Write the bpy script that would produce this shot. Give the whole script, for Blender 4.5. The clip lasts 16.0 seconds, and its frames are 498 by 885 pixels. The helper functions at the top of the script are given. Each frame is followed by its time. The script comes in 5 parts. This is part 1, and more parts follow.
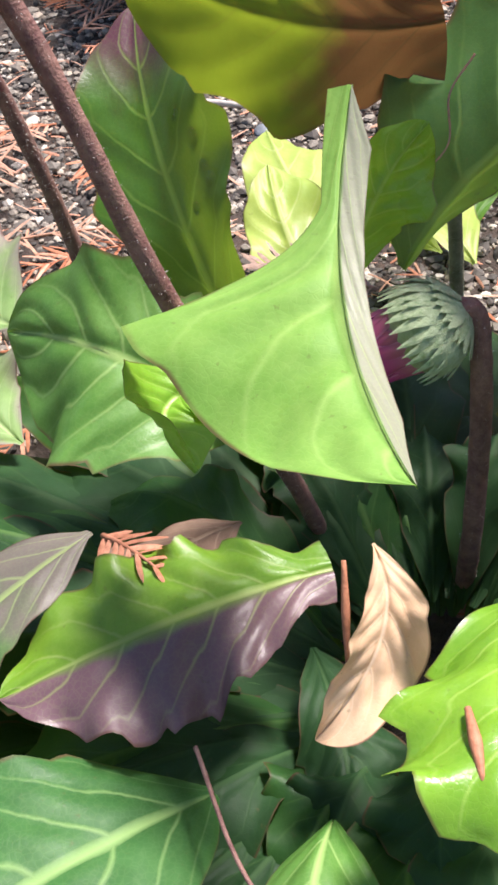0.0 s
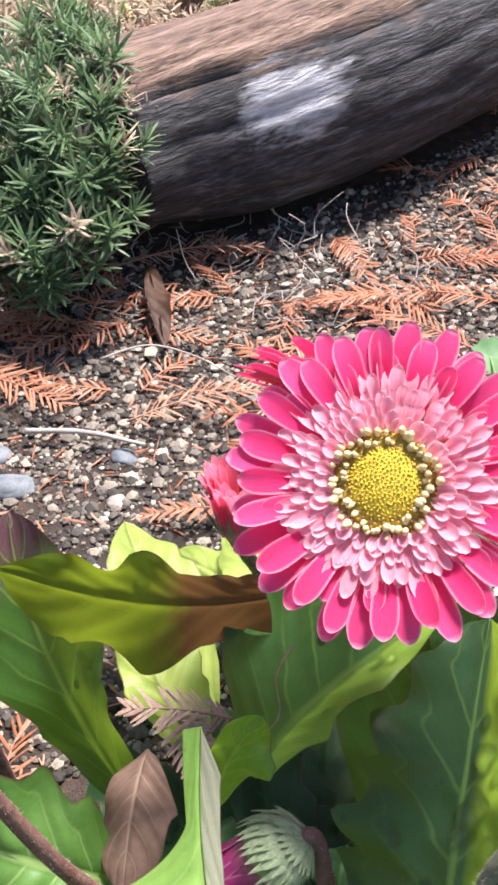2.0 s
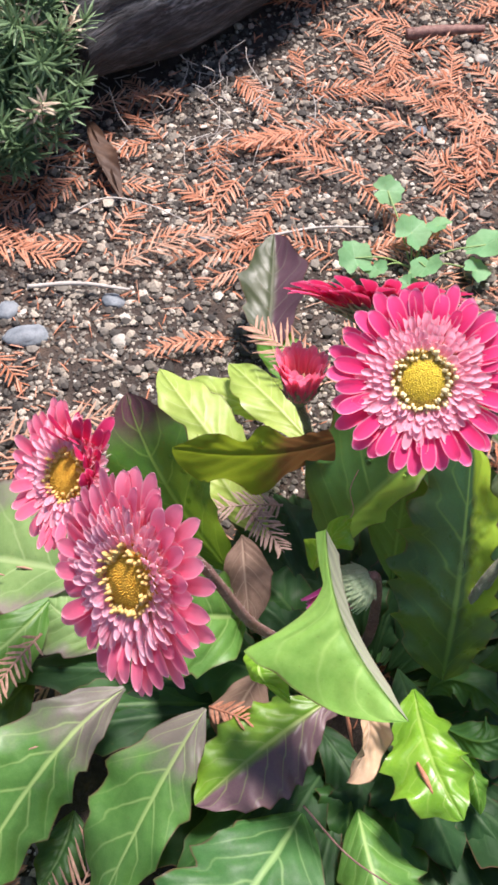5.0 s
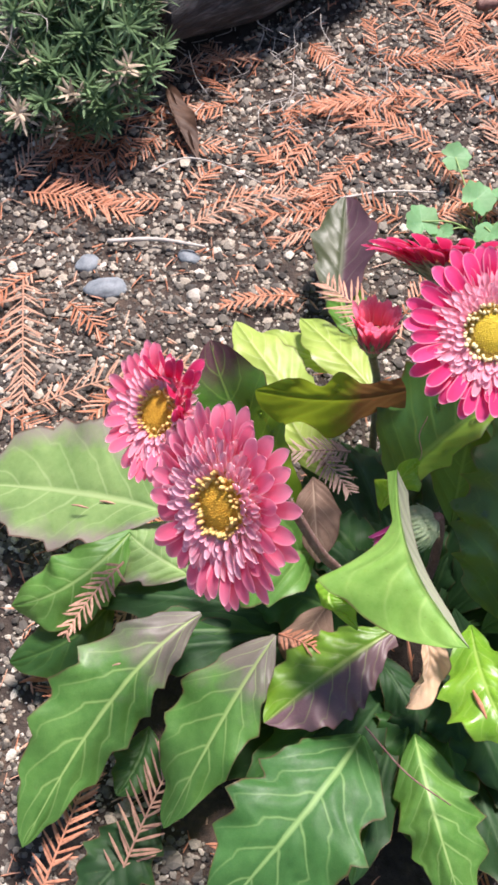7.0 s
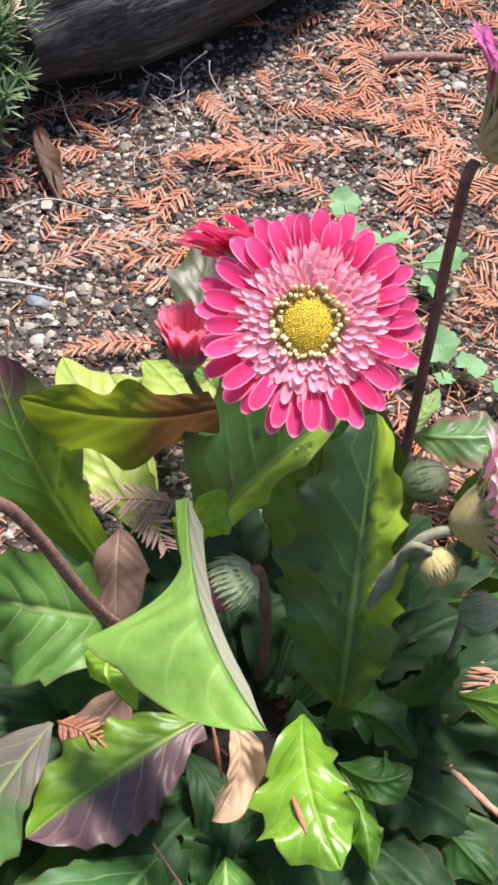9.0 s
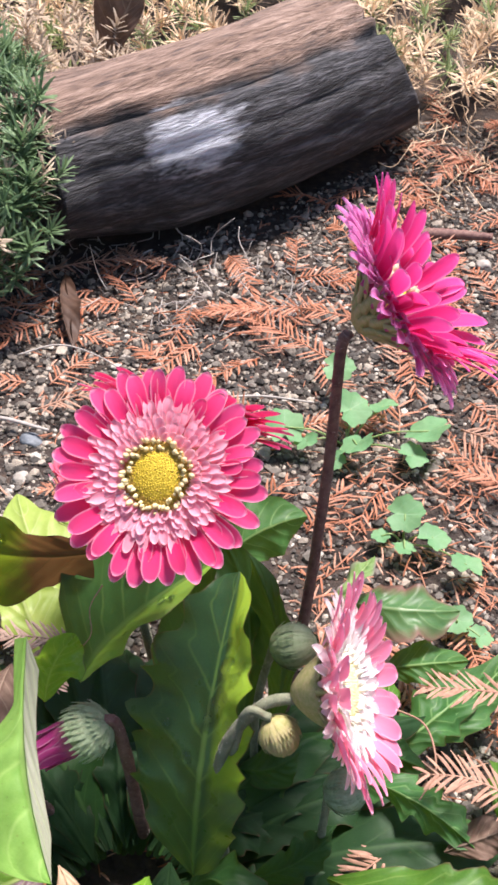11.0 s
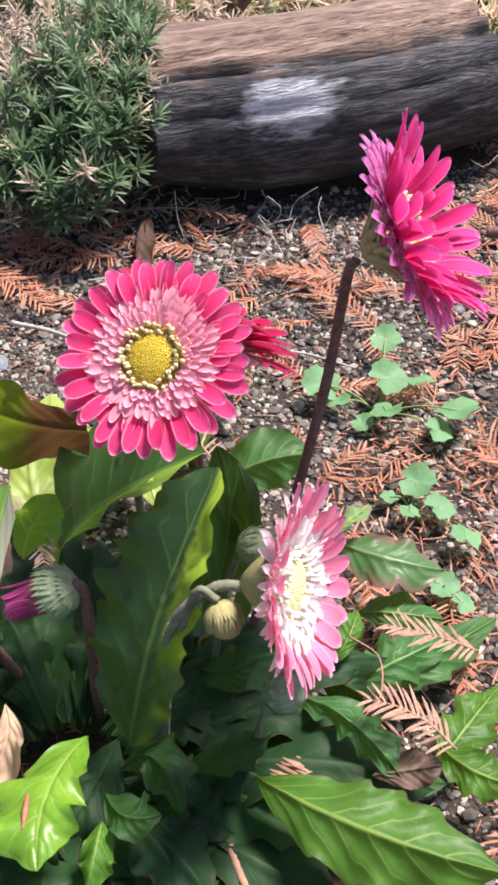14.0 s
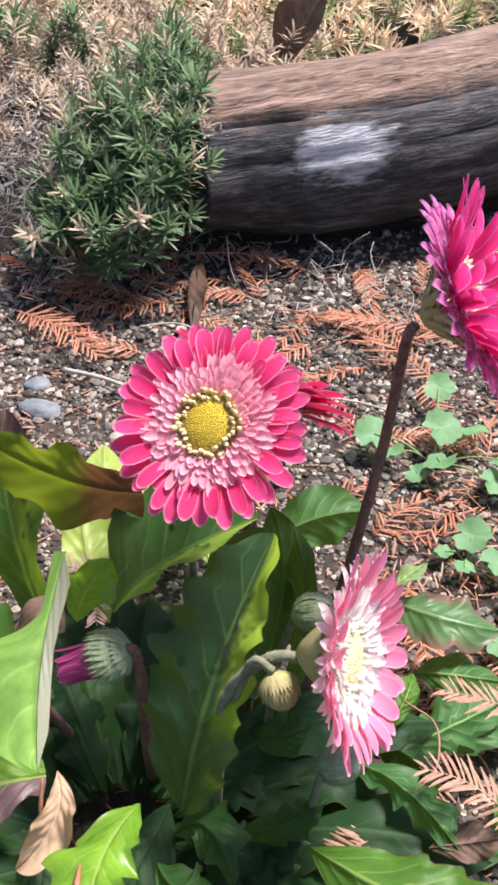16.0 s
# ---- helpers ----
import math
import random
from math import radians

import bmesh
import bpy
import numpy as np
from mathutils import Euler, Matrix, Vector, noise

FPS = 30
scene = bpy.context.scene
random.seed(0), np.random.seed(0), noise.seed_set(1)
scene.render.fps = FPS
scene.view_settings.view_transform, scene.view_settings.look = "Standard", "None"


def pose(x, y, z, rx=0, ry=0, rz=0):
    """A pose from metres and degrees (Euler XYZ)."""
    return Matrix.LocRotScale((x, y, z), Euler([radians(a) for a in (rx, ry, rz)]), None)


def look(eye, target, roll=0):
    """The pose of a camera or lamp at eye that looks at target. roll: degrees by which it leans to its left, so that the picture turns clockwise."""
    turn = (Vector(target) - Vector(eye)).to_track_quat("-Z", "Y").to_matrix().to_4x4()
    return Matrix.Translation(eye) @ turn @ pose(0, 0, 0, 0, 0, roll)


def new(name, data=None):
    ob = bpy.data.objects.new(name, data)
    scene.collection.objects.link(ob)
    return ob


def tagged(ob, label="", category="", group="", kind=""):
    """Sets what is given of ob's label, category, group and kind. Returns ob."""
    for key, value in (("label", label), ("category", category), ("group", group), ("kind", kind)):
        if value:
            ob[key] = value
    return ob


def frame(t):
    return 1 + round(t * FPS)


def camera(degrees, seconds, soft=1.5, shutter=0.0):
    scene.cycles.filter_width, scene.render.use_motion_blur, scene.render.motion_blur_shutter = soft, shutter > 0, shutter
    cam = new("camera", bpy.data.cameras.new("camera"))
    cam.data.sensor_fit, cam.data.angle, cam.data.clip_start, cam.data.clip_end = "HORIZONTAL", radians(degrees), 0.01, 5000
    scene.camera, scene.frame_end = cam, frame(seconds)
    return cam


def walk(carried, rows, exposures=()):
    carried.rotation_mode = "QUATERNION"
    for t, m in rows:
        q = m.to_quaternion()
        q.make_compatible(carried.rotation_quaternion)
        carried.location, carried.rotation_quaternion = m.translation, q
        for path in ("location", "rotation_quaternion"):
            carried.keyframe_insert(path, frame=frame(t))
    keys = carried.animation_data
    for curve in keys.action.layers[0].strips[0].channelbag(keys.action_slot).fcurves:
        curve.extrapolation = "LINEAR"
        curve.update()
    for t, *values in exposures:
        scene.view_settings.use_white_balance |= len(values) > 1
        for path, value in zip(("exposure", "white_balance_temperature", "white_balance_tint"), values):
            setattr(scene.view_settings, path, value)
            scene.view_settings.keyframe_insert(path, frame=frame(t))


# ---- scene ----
cam = camera(25.0, 16.0, soft=3.0)
PATH = [
    (0, (0.042, -0.314, 0.317), (-0.587, 0.983, -1.07), -6.5),
    (0.5, (0.025, -0.3, 0.354), (-0.545, 1.056, -1.001), -6.0),
    (1, (0.019, -0.287, 0.404), (-0.52, 1.112, -0.92), -6.1),
    (1.5, (0.037, -0.268, 0.455), (-0.447, 1.169, -0.85), -5.7),
    (2, (0.043, -0.27, 0.471), (-0.377, 1.179, -0.842), -5.3),
    (2.5, (0.053, -0.28, 0.492), (-0.298, 1.156, -0.856), -4.8),
    (3, (0.068, -0.289, 0.528), (-0.205, 1.1, -0.886), -4.2),
    (3.5, (0.033, -0.296, 0.568), (-0.17, 1.025, -0.92), -3.9),
    (4, (0.0, -0.322, 0.605), (-0.127, 0.921, -0.956), -2.9),
    (4.5, (-0.033, -0.346, 0.652), (-0.101, 0.824, -0.969), -1.7),
    (5, (-0.059, -0.366, 0.686), (-0.094, 0.742, -0.978), -0.7),
    (5.2, (-0.074, -0.371, 0.709), (-0.107, 0.715, -0.97), -0.6),
    (7.3, (-0.078, -0.404, 0.715), (-0.187, 0.655, -0.978), -2.2),
    (7.5, (-0.065, -0.388, 0.697), (-0.165, 0.676, -0.993), -1.7),
    (8, (-0.042, -0.355, 0.644), (-0.125, 0.776, -1.003), -0.5),
    (8.5, (-0.011, -0.341, 0.602), (-0.086, 0.864, -0.993), 0.3),
    (9, (0.014, -0.369, 0.573), (-0.074, 0.901, -0.969), 0.6),
    (9.5, (0.032, -0.363, 0.552), (-0.095, 0.964, -0.94), 0.3),
    (10, (0.066, -0.341, 0.568), (-0.135, 1.037, -0.867), -0.5),
    (10.2, (0.082, -0.342, 0.576), (-0.154, 1.052, -0.839), -1.0),
    (12.3, (0.177, -0.377, 0.575), (-0.302, 1.065, -0.726), 0.1),
    (12.5, (0.18, -0.378, 0.574), (-0.3, 1.064, -0.726), 0.9),
    (13, (0.184, -0.387, 0.557), (-0.304, 1.048, -0.748), 2.5),
    (13.5, (0.189, -0.386, 0.556), (-0.314, 1.03, -0.765), 3.4),
    (14, (0.196, -0.394, 0.56), (-0.325, 1.0, -0.777), 3.7),
    (14.5, (0.193, -0.395, 0.558), (-0.345, 0.988, -0.783), 3.7),
    (15, (0.192, -0.389, 0.558), (-0.37, 0.99, -0.777), 3.2),
    (15.5, (0.184, -0.382, 0.572), (-0.401, 1.003, -0.748), 2.6),
    (16, (0.184, -0.381, 0.57), (-0.423, 1.007, -0.736), 2.0),
]
walk(cam, [(t, look(eye, target, roll)) for t, eye, target, roll in PATH], 
     [(0, 1.28, 6400, 14), (2.5, 1.17, 6400, 14), (5, 1.02, 6400, 15), (8, 1.04, 6400, 15), (10, 1.04, 6400, 15), (13, 0.95, 6350, 15), (16, 0.96, 6350, 15)])

# ---- daylight ----
SUN_ELEVATION, SUN_TURN = radians(66), radians(30)
world = bpy.data.worlds.new("sky")
world.use_nodes = True
scene.world = world
sky = world.node_tree.nodes.new("ShaderNodeTexSky")
sky.sky_type, sky.sun_disc = "NISHITA", False
sky.sun_elevation, sky.sun_rotation = SUN_ELEVATION, SUN_TURN
back = world.node_tree.nodes["Background"]
back.inputs["Strength"].default_value = 0.08
world.node_tree.links.new(sky.outputs[0], back.inputs["Color"])
sun = new("sun", bpy.data.lights.new("sun", "SUN"))
sun.data.energy, sun.data.angle, sun.data.color = 5.0, radians(13.0), (1.0, 0.93, 0.88)
sun_from = Vector((math.sin(SUN_TURN) * math.cos(SUN_ELEVATION), math.cos(SUN_TURN) * math.cos(SUN_ELEVATION), math.sin(SUN_ELEVATION)))
sun.matrix_world = look(sun_from * 5, (0, 0, 0))

# ---- small tools ----
RNG = np.random.default_rng(7)


def V(*p):
    return Vector(p)


def mesh_of(name, verts, faces, mats, uvs=None, smooth=True, slots=None):
    me = bpy.data.meshes.new(name)
    me.from_pydata([tuple(v) for v in verts], [], [tuple(int(i) for i in f) for f in faces])
    for m in mats if isinstance(mats, (list, tuple)) else [mats]:
        me.materials.append(m)
    if uvs is not None:
        layer = me.uv_layers.new(name="UVMap")
        loops = np.empty(len(me.loops), dtype=np.int32)
        me.loops.foreach_get("vertex_index", loops)
        layer.data.foreach_set("uv", np.asarray(uvs, dtype=np.float32)[loops].ravel())
    if smooth:
        me.polygons.foreach_set("use_smooth", [True] * len(me.polygons))
    if slots is not None:
        me.polygons.foreach_set("material_index", slots)
    me.update()
    return me


def grid_faces(nu, nv, wrap=False):
    out = []
    for i in range(nu - 1):
        for j in range(nv if wrap else nv - 1):
            k = (j + 1) % nv
            out.append((i * nv + j, i * nv + k, (i + 1) * nv + k, (i + 1) * nv + j))
    return out


def thing(name, at, label, category, group="", kind=""):
    ob = new(name)
    ob.location = at
    ob.empty_display_size = 0.02
    return tagged(ob, label, category, group, kind)


def part(name, me, parent, label="", at=None):
    """One mesh as a part of a thing; the mesh is in world places unless a pose in the thing's own space is given."""
    ob = new(name, me)
    ob.parent = parent
    base = parent.matrix_basis.translation if parent.parent is None else Vector((0, 0, 0))
    ob.matrix_basis = at if at is not None else Matrix.Translation(-base)
    return tagged(ob, label)


def smooth_path(points, n):
    """A smooth run through the points (Catmull-Rom)."""
    pts = [Vector(p) for p in points]
    pts = [2 * pts[0] - pts[1]] + pts + [2 * pts[-1] - pts[-2]]
    out = []
    for k in range(n):
        s = k / (n - 1) * (len(pts) - 3)
        i = min(int(s), len(pts) - 4)
        f = s - i
        a, b, c, d = pts[i:i + 4]
        out.append(0.5 * (2 * b + (c - a) * f + (2 * a - 5 * b + 4 * c - d) * f * f + (3 * b - 3 * c + d - a) * f ** 3))
    return out


def tube_data(points, radii, sides=10, n=24, bump=0.0):
    path = smooth_path(points, n)
    verts, uvs = [], []
    side = None
    for i, p in enumerate(path):
        t = (path[min(i + 1, n - 1)] - path[max(i - 1, 0)]).normalized()
        ref = side if side is not None else (V(1, 0, 0) if abs(t.x) < 0.8 else V(0, 1, 0))
        a = (ref - t * ref.dot(t)).normalized()
        side, b = a, t.cross(a)
        r = float(np.interp(i / (n - 1), np.linspace(0, 1, len(radii)), radii))
        for j in range(sides):
            w = 2 * math.pi * j / sides
            rr = r * (1 + bump * noise.noise(V(i * 0.7, j * 1.3, r * 900)))
            verts.append(p + rr * (math.cos(w) * a + math.sin(w) * b))
            uvs.append((i / (n - 1), j / sides))
    faces = grid_faces(n, sides, True)
    faces += [tuple(range(sides))[::-1], tuple((n - 1) * sides + j for j in range(sides))]
    return verts, faces, uvs


def tube(name, points, radii, mat, sides=10, n=24, bump=0.0):
    v, f, u = tube_data(points, radii, sides, n, bump)
    return mesh_of(name, v, f, mat, u)


# ---- materials ----
class Nodes:
    """A short hand for node materials."""

    def __init__(self, name):
        self.mat = bpy.data.materials.new(name)
        self.mat.use_nodes = True
        self.tree = self.mat.node_tree
        self.bsdf = self.tree.nodes["Principled BSDF"]
        self.out = self.tree.nodes["Material Output"]

    def node(self, kind, **inputs):
        n = self.tree.nodes.new(kind)
        for key, value in inputs.items():
            self.put(n.inputs[key.replace("_", " ")], value)
        return n

    def put(self, socket, value):
        if isinstance(value, bpy.types.NodeSocket):
            self.tree.links.new(value, socket)
        else:
            socket.default_value = value

    def math(self, op, a, b=0.0, c=0.0, clamp=False):
        n = self.tree.nodes.new("ShaderNodeMath")
        n.operation, n.use_clamp = op, clamp
        for s, v in zip(n.inputs, (a, b, c)):
            self.put(s, v)
        return n.outputs[0]

    def noise(self, scale, detail=3.0, coord=None, rough=0.55):
        n = self.node("ShaderNodeTexNoise", Scale=scale, Detail=detail, Roughness=rough)
        if coord is not None:
            self.put(n.inputs["Vector"], coord)
        return n.outputs["Fac"]

    def ramp(self, value, stops, smooth=False):
        n = self.tree.nodes.new("ShaderNodeValToRGB")
        n.color_ramp.interpolation = "EASE" if smooth else "LINEAR"
        while len(n.color_ramp.elements) < len(stops):
            n.color_ramp.elements.new(0.5)
        for e, (at, col) in zip(n.color_ramp.elements, stops):
            e.position, e.color = at, (*col, 1) if len(col) == 3 else col
        self.put(n.inputs[0], value)
        return n.outputs[0]

    def mix(self, fac, a, b, blend="MIX"):
        n = self.tree.nodes.new("ShaderNodeMix")
        n.data_type, n.blend_type = "RGBA", blend
        ins = [s for s in n.inputs if s.enabled]
        for s, v in zip(ins, (fac, a, b)):
            self.put(s, (*v, 1) if isinstance(v, tuple) and len(v) == 3 else v)
        return [s for s in n.outputs if s.enabled][0]

    def between(self, value, lo, hi, out_lo=0.0, out_hi=1.0):
        n = self.node("ShaderNodeMapRange")
        for key, v in zip(("Value", "From Min", "From Max", "To Min", "To Max"), (value, lo, hi, out_lo, out_hi)):
            self.put(n.inputs[key], v)
        return n.outputs[0]

    def coords(self, kind="Object"):
        return self.tree.nodes.new("ShaderNodeTexCoord").outputs[kind]

    def split(self, vector):
        n = self.node("ShaderNodeSeparateXYZ", Vector=vector)
        return n.outputs

    def stretch(self, vector, scale, rotation=(0, 0, 0)):
        n = self.node("ShaderNodeMapping", Vector=vector)
        n.inputs["Scale"].default_value, n.inputs["Rotation"].default_value = scale, rotation
        return n.outputs[0]

    def random(self, island=False):
        n = self.tree.nodes.new("ShaderNodeNewGeometry" if island else "ShaderNodeObjectInfo")
        return n.outputs["Random Per Island" if island else "Random"]

    def bump(self, height, strength=0.4, distance=0.001):
        n = self.node("ShaderNodeBump", Strength=strength, Distance=distance, Height=height)
        self.put(self.bsdf.inputs["Normal"], n.outputs[0])
        return n.outputs[0]

    def finish(self, color, rough=0.5, spec=0.5, thin=0.0, thin_color=None):
        self.put(self.bsdf.inputs["Base Color"], (*color, 1) if isinstance(color, tuple) else color)
        self.put(self.bsdf.inputs["Roughness"], rough)
        self.put(self.bsdf.inputs["Specular IOR Level"], spec)
        if thin:
            tr = self.node("ShaderNodeBsdfTranslucent")
            c = thin_color if thin_color is not None else color
            self.put(tr.inputs["Color"], (*c, 1) if isinstance(c, tuple) else c)
            mx = self.node("ShaderNodeMixShader", Fac=thin)
            self.tree.links.new(self.bsdf.outputs[0], mx.inputs[1])
            self.tree.links.new(tr.outputs[0], mx.inputs[2])
            self.tree.links.new(mx.outputs[0], self.out.inputs["Surface"])
        return self.mat


def leaf_material(name, dark, light, vein, tint=None, tint_how=None, gloss=0.42, thin=0.38, glow=(0.42, 0.62, 0.04), veins=7.0, spec=0.4, vein_amount=0.75, rim=True, base_end=0.44):
    """Leaf blade: mottled green, paler midrib and side veins along the blade's own u and v."""
    n = Nodes(name)
    u, v, _ = n.split(n.coords("UV"))
    obj = n.coords("Object")
    across = n.math("ABSOLUTE", n.math("SUBTRACT", n.math("MULTIPLY", v, 2.0), 1.0))
    wobble = n.math("MULTIPLY", n.math("SUBTRACT", n.noise(60, 2, obj), 0.5), 0.25)
    run = n.math("ADD", n.math("SUBTRACT", n.math("MULTIPLY", u, veins), n.math("MULTIPLY", n.math("POWER", across, 1.2), 1.9)), wobble)
    line = n.math("ABSOLUTE", n.math("SUBTRACT", n.math("FRACT", run), 0.5))
    side = n.between(line, 0.0, 0.07, 1.0, 0.0)
    side = n.math("MULTIPLY", side, n.between(across, 0.25, 1.0, 0.8, 0.15))
    width = n.between(u, 0.0, 1.0, 0.085, 0.02)
    rib = n.math("SUBTRACT", 1.0, n.math("DIVIDE", across, width), clamp=True)
    rib = n.math("POWER", rib, 0.6)
    fine = n.node("ShaderNodeTexVoronoi", Vector=n.stretch(obj, (1, 1, 1)), Scale=620.0)
    fine.feature = "DISTANCE_TO_EDGE"
    net = n.between(fine.outputs["Distance"], 0.0, 0.10, 0.22, 0.0)
    mottle = n.math("ADD", n.math("MULTIPLY", n.noise(28, 4, obj), 0.7), n.math("MULTIPLY", n.noise(220, 3, obj), 0.3))
    base = n.mix(n.between(mottle, 0.35, 0.68), dark, light)
    f = 0.0
    if tint is not None:
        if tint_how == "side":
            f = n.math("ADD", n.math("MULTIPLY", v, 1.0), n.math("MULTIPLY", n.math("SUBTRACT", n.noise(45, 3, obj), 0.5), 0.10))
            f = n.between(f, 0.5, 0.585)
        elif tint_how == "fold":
            # Sunlit part of the blade, painted right of the midrib and above the base.
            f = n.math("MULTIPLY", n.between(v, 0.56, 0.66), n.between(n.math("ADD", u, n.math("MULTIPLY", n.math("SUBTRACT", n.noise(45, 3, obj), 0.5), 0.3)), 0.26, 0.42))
        elif tint_how == "tip":
            f = n.between(n.math("ADD", u, n.math("MULTIPLY", n.math("SUBTRACT", n.noise(50, 3, obj), 0.5), 0.3)), 0.72, 0.90)
        elif tint_how == "base":
            f = n.between(n.math("ADD", u, n.math("MULTIPLY", n.math("SUBTRACT", n.noise(50, 3, obj), 0.5), 0.4)), base_end, base_end - 0.2)
        else:
            f = n.between(n.math("ADD", across, n.math("MULTIPLY", n.math("SUBTRACT", n.noise(60, 4, obj), 0.5), 0.8)), 0.55, 1.0)
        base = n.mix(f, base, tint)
    speck = n.between(n.noise(480, 2, obj), 0.68, 0.75)
    base = n.mix(n.math("MULTIPLY", speck, 0.35), base, (0.10, 0.07, 0.03))
    strong = n.math("MAXIMUM", n.math("MULTIPLY", side, 0.8), rib)
    col = n.mix(n.math("MULTIPLY", strong, vein_amount), base, vein)
    col = n.mix(n.math("MULTIPLY", net, 0.35), col, vein)
    if rim:
        margin = n.math("MULTIPLY", n.between(across, 0.955, 0.985), n.between(n.noise(70, 3, obj), 0.35, 0.55, 0.25, 0.85))
        col = n.mix(margin, col, (0.10, 0.045, 0.03))
    height = n.math("ADD", n.math("MULTIPLY", strong, -0.6), n.math("ADD", n.math("MULTIPLY", n.noise(420, 3, obj), 0.5), n.math("MULTIPLY", net, -0.5)))
    n.bump(height, 0.3, 0.0006)
    through_col = n.mix(n.math("MULTIPLY", n.math("SUBTRACT", 1.0, f), 0.55), col, glow)
    rough = n.between(n.noise(90, 3, obj), 0.3, 0.7, gloss - 0.08, gloss + 0.14)
    return n.finish(col, rough, spec, thin, through_col)


GREEN = leaf_material("leaf green", (0.036, 0.12, 0.012), (0.09, 0.225, 0.026), (0.38, 0.52, 0.13), gloss=0.48, spec=0.32)
FRESH = leaf_material("leaf fresh green", (0.055, 0.16, 0.024), (0.125, 0.27, 0.055), (0.38, 0.52, 0.18), gloss=0.44, spec=0.38, thin=0.3)
COOL = leaf_material("leaf cool green", (0.025, 0.10, 0.025), (0.065, 0.19, 0.05), (0.34, 0.52, 0.18), gloss=0.48, spec=0.28)
PALE = leaf_material("leaf pale green", (0.14, 0.25, 0.075), (0.25, 0.37, 0.13), (0.42, 0.54, 0.24), (0.26, 0.22, 0.19), "edge", thin=0.32, gloss=0.55, spec=0.28)
HOOD = leaf_material("leaf pale green with dull fold", (0.13, 0.29, 0.045), (0.24, 0.42, 0.09), (0.40, 0.58, 0.17), (0.26, 0.27, 0.19), "side", thin=0.32, gloss=0.52, spec=0.3, veins=5.0, vein_amount=0.6)
# Fold tint: sunlight through the right half, painted over its slightly yellower edge.
WET = leaf_material("leaf dark wet with painted sunlit part", (0.011, 0.048, 0.024), (0.024, 0.080, 0.036), (0.18, 0.32, 0.07), (0.32, 0.50, 0.04), "fold", thin=0.40, gloss=0.32, spec=0.4, vein_amount=0.6)
# The bright half is backlight put into the colour.
LIT_FOLD = leaf_material("leaf dark with painted backlit half", (0.02, 0.075, 0.02), (0.045, 0.13, 0.03), (0.20, 0.34, 0.08), (0.28, 0.47, 0.06), "side", thin=0.40, vein_amount=0.6)
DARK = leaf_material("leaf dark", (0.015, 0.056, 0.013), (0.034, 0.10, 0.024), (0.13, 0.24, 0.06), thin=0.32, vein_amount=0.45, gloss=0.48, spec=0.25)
# Near-black green: the shade between leaves, put into the blade colour.
SHADE_GREEN = leaf_material("leaf green darkened for shade", (0.009, 0.030, 0.010), (0.020, 0.058, 0.018), (0.06, 0.12, 0.04), thin=0.15, vein_amount=0.4, gloss=0.55, spec=0.2)
LIME = leaf_material("leaf lime", (0.13, 0.31, 0.02), (0.25, 0.47, 0.04), (0.46, 0.64, 0.15), thin=0.42, gloss=0.3, spec=0.6)
PURPLE = leaf_material("leaf half purple", (0.11, 0.25, 0.015), (0.20, 0.37, 0.03), (0.40, 0.48, 0.15), (0.17, 0.095, 0.11), "side", gloss=0.40, spec=0.6)
BRONZE = leaf_material("leaf yellowing brown", (0.06, 0.125, 0.010), (0.13, 0.21, 0.016), (0.07, 0.06, 0.02), (0.17, 0.085, 0.03), "base", base_end=0.50, thin=0.42, glow=(0.42, 0.52, 0.03), vein_amount=0.5, gloss=0.55, spec=0.2)
TIPPED = leaf_material("leaf dark with purple tip", (0.022, 0.085, 0.012), (0.05, 0.15, 0.02), (0.22, 0.36, 0.07), (0.10, 0.04, 0.055), "tip", thin=0.32, gloss=0.36, spec=0.45)
EDGED = leaf_material("leaf with brown edge", (0.05, 0.14, 0.05), (0.10, 0.23, 0.08), (0.30, 0.42, 0.2), (0.24, 0.13, 0.10), "edge")
GREY = leaf_material("leaf grey purple", (0.035, 0.05, 0.025), (0.08, 0.09, 0.05), (0.18, 0.18, 0.13), (0.09, 0.045, 0.06), "side", thin=0.25)
YELLOW = leaf_material("leaf yellow green", (0.30, 0.42, 0.08), (0.46, 0.56, 0.14), (0.6, 0.66, 0.3), thin=0.42)
FLUSH = leaf_material("leaf green flushed grey brown at the base", (0.04, 0.13, 0.022), (0.10, 0.235, 0.05), (0.40, 0.54, 0.18), (0.17, 0.145, 0.12), "base", gloss=0.44, spec=0.38, thin=0.3)
DRYLEAF = leaf_material("leaf dry brown", (0.09, 0.055, 0.04), (0.19, 0.125, 0.09), (0.30, 0.22, 0.16), thin=0.15, glow=(0.3, 0.15, 0.06), gloss=0.7, spec=0.2, veins=6)
TAN = leaf_material("leaf dry tan", (0.55, 0.36, 0.22), (0.74, 0.54, 0.37), (0.74, 0.58, 0.42), thin=0.2, glow=(0.5, 0.3, 0.15), gloss=0.7, spec=0.2)


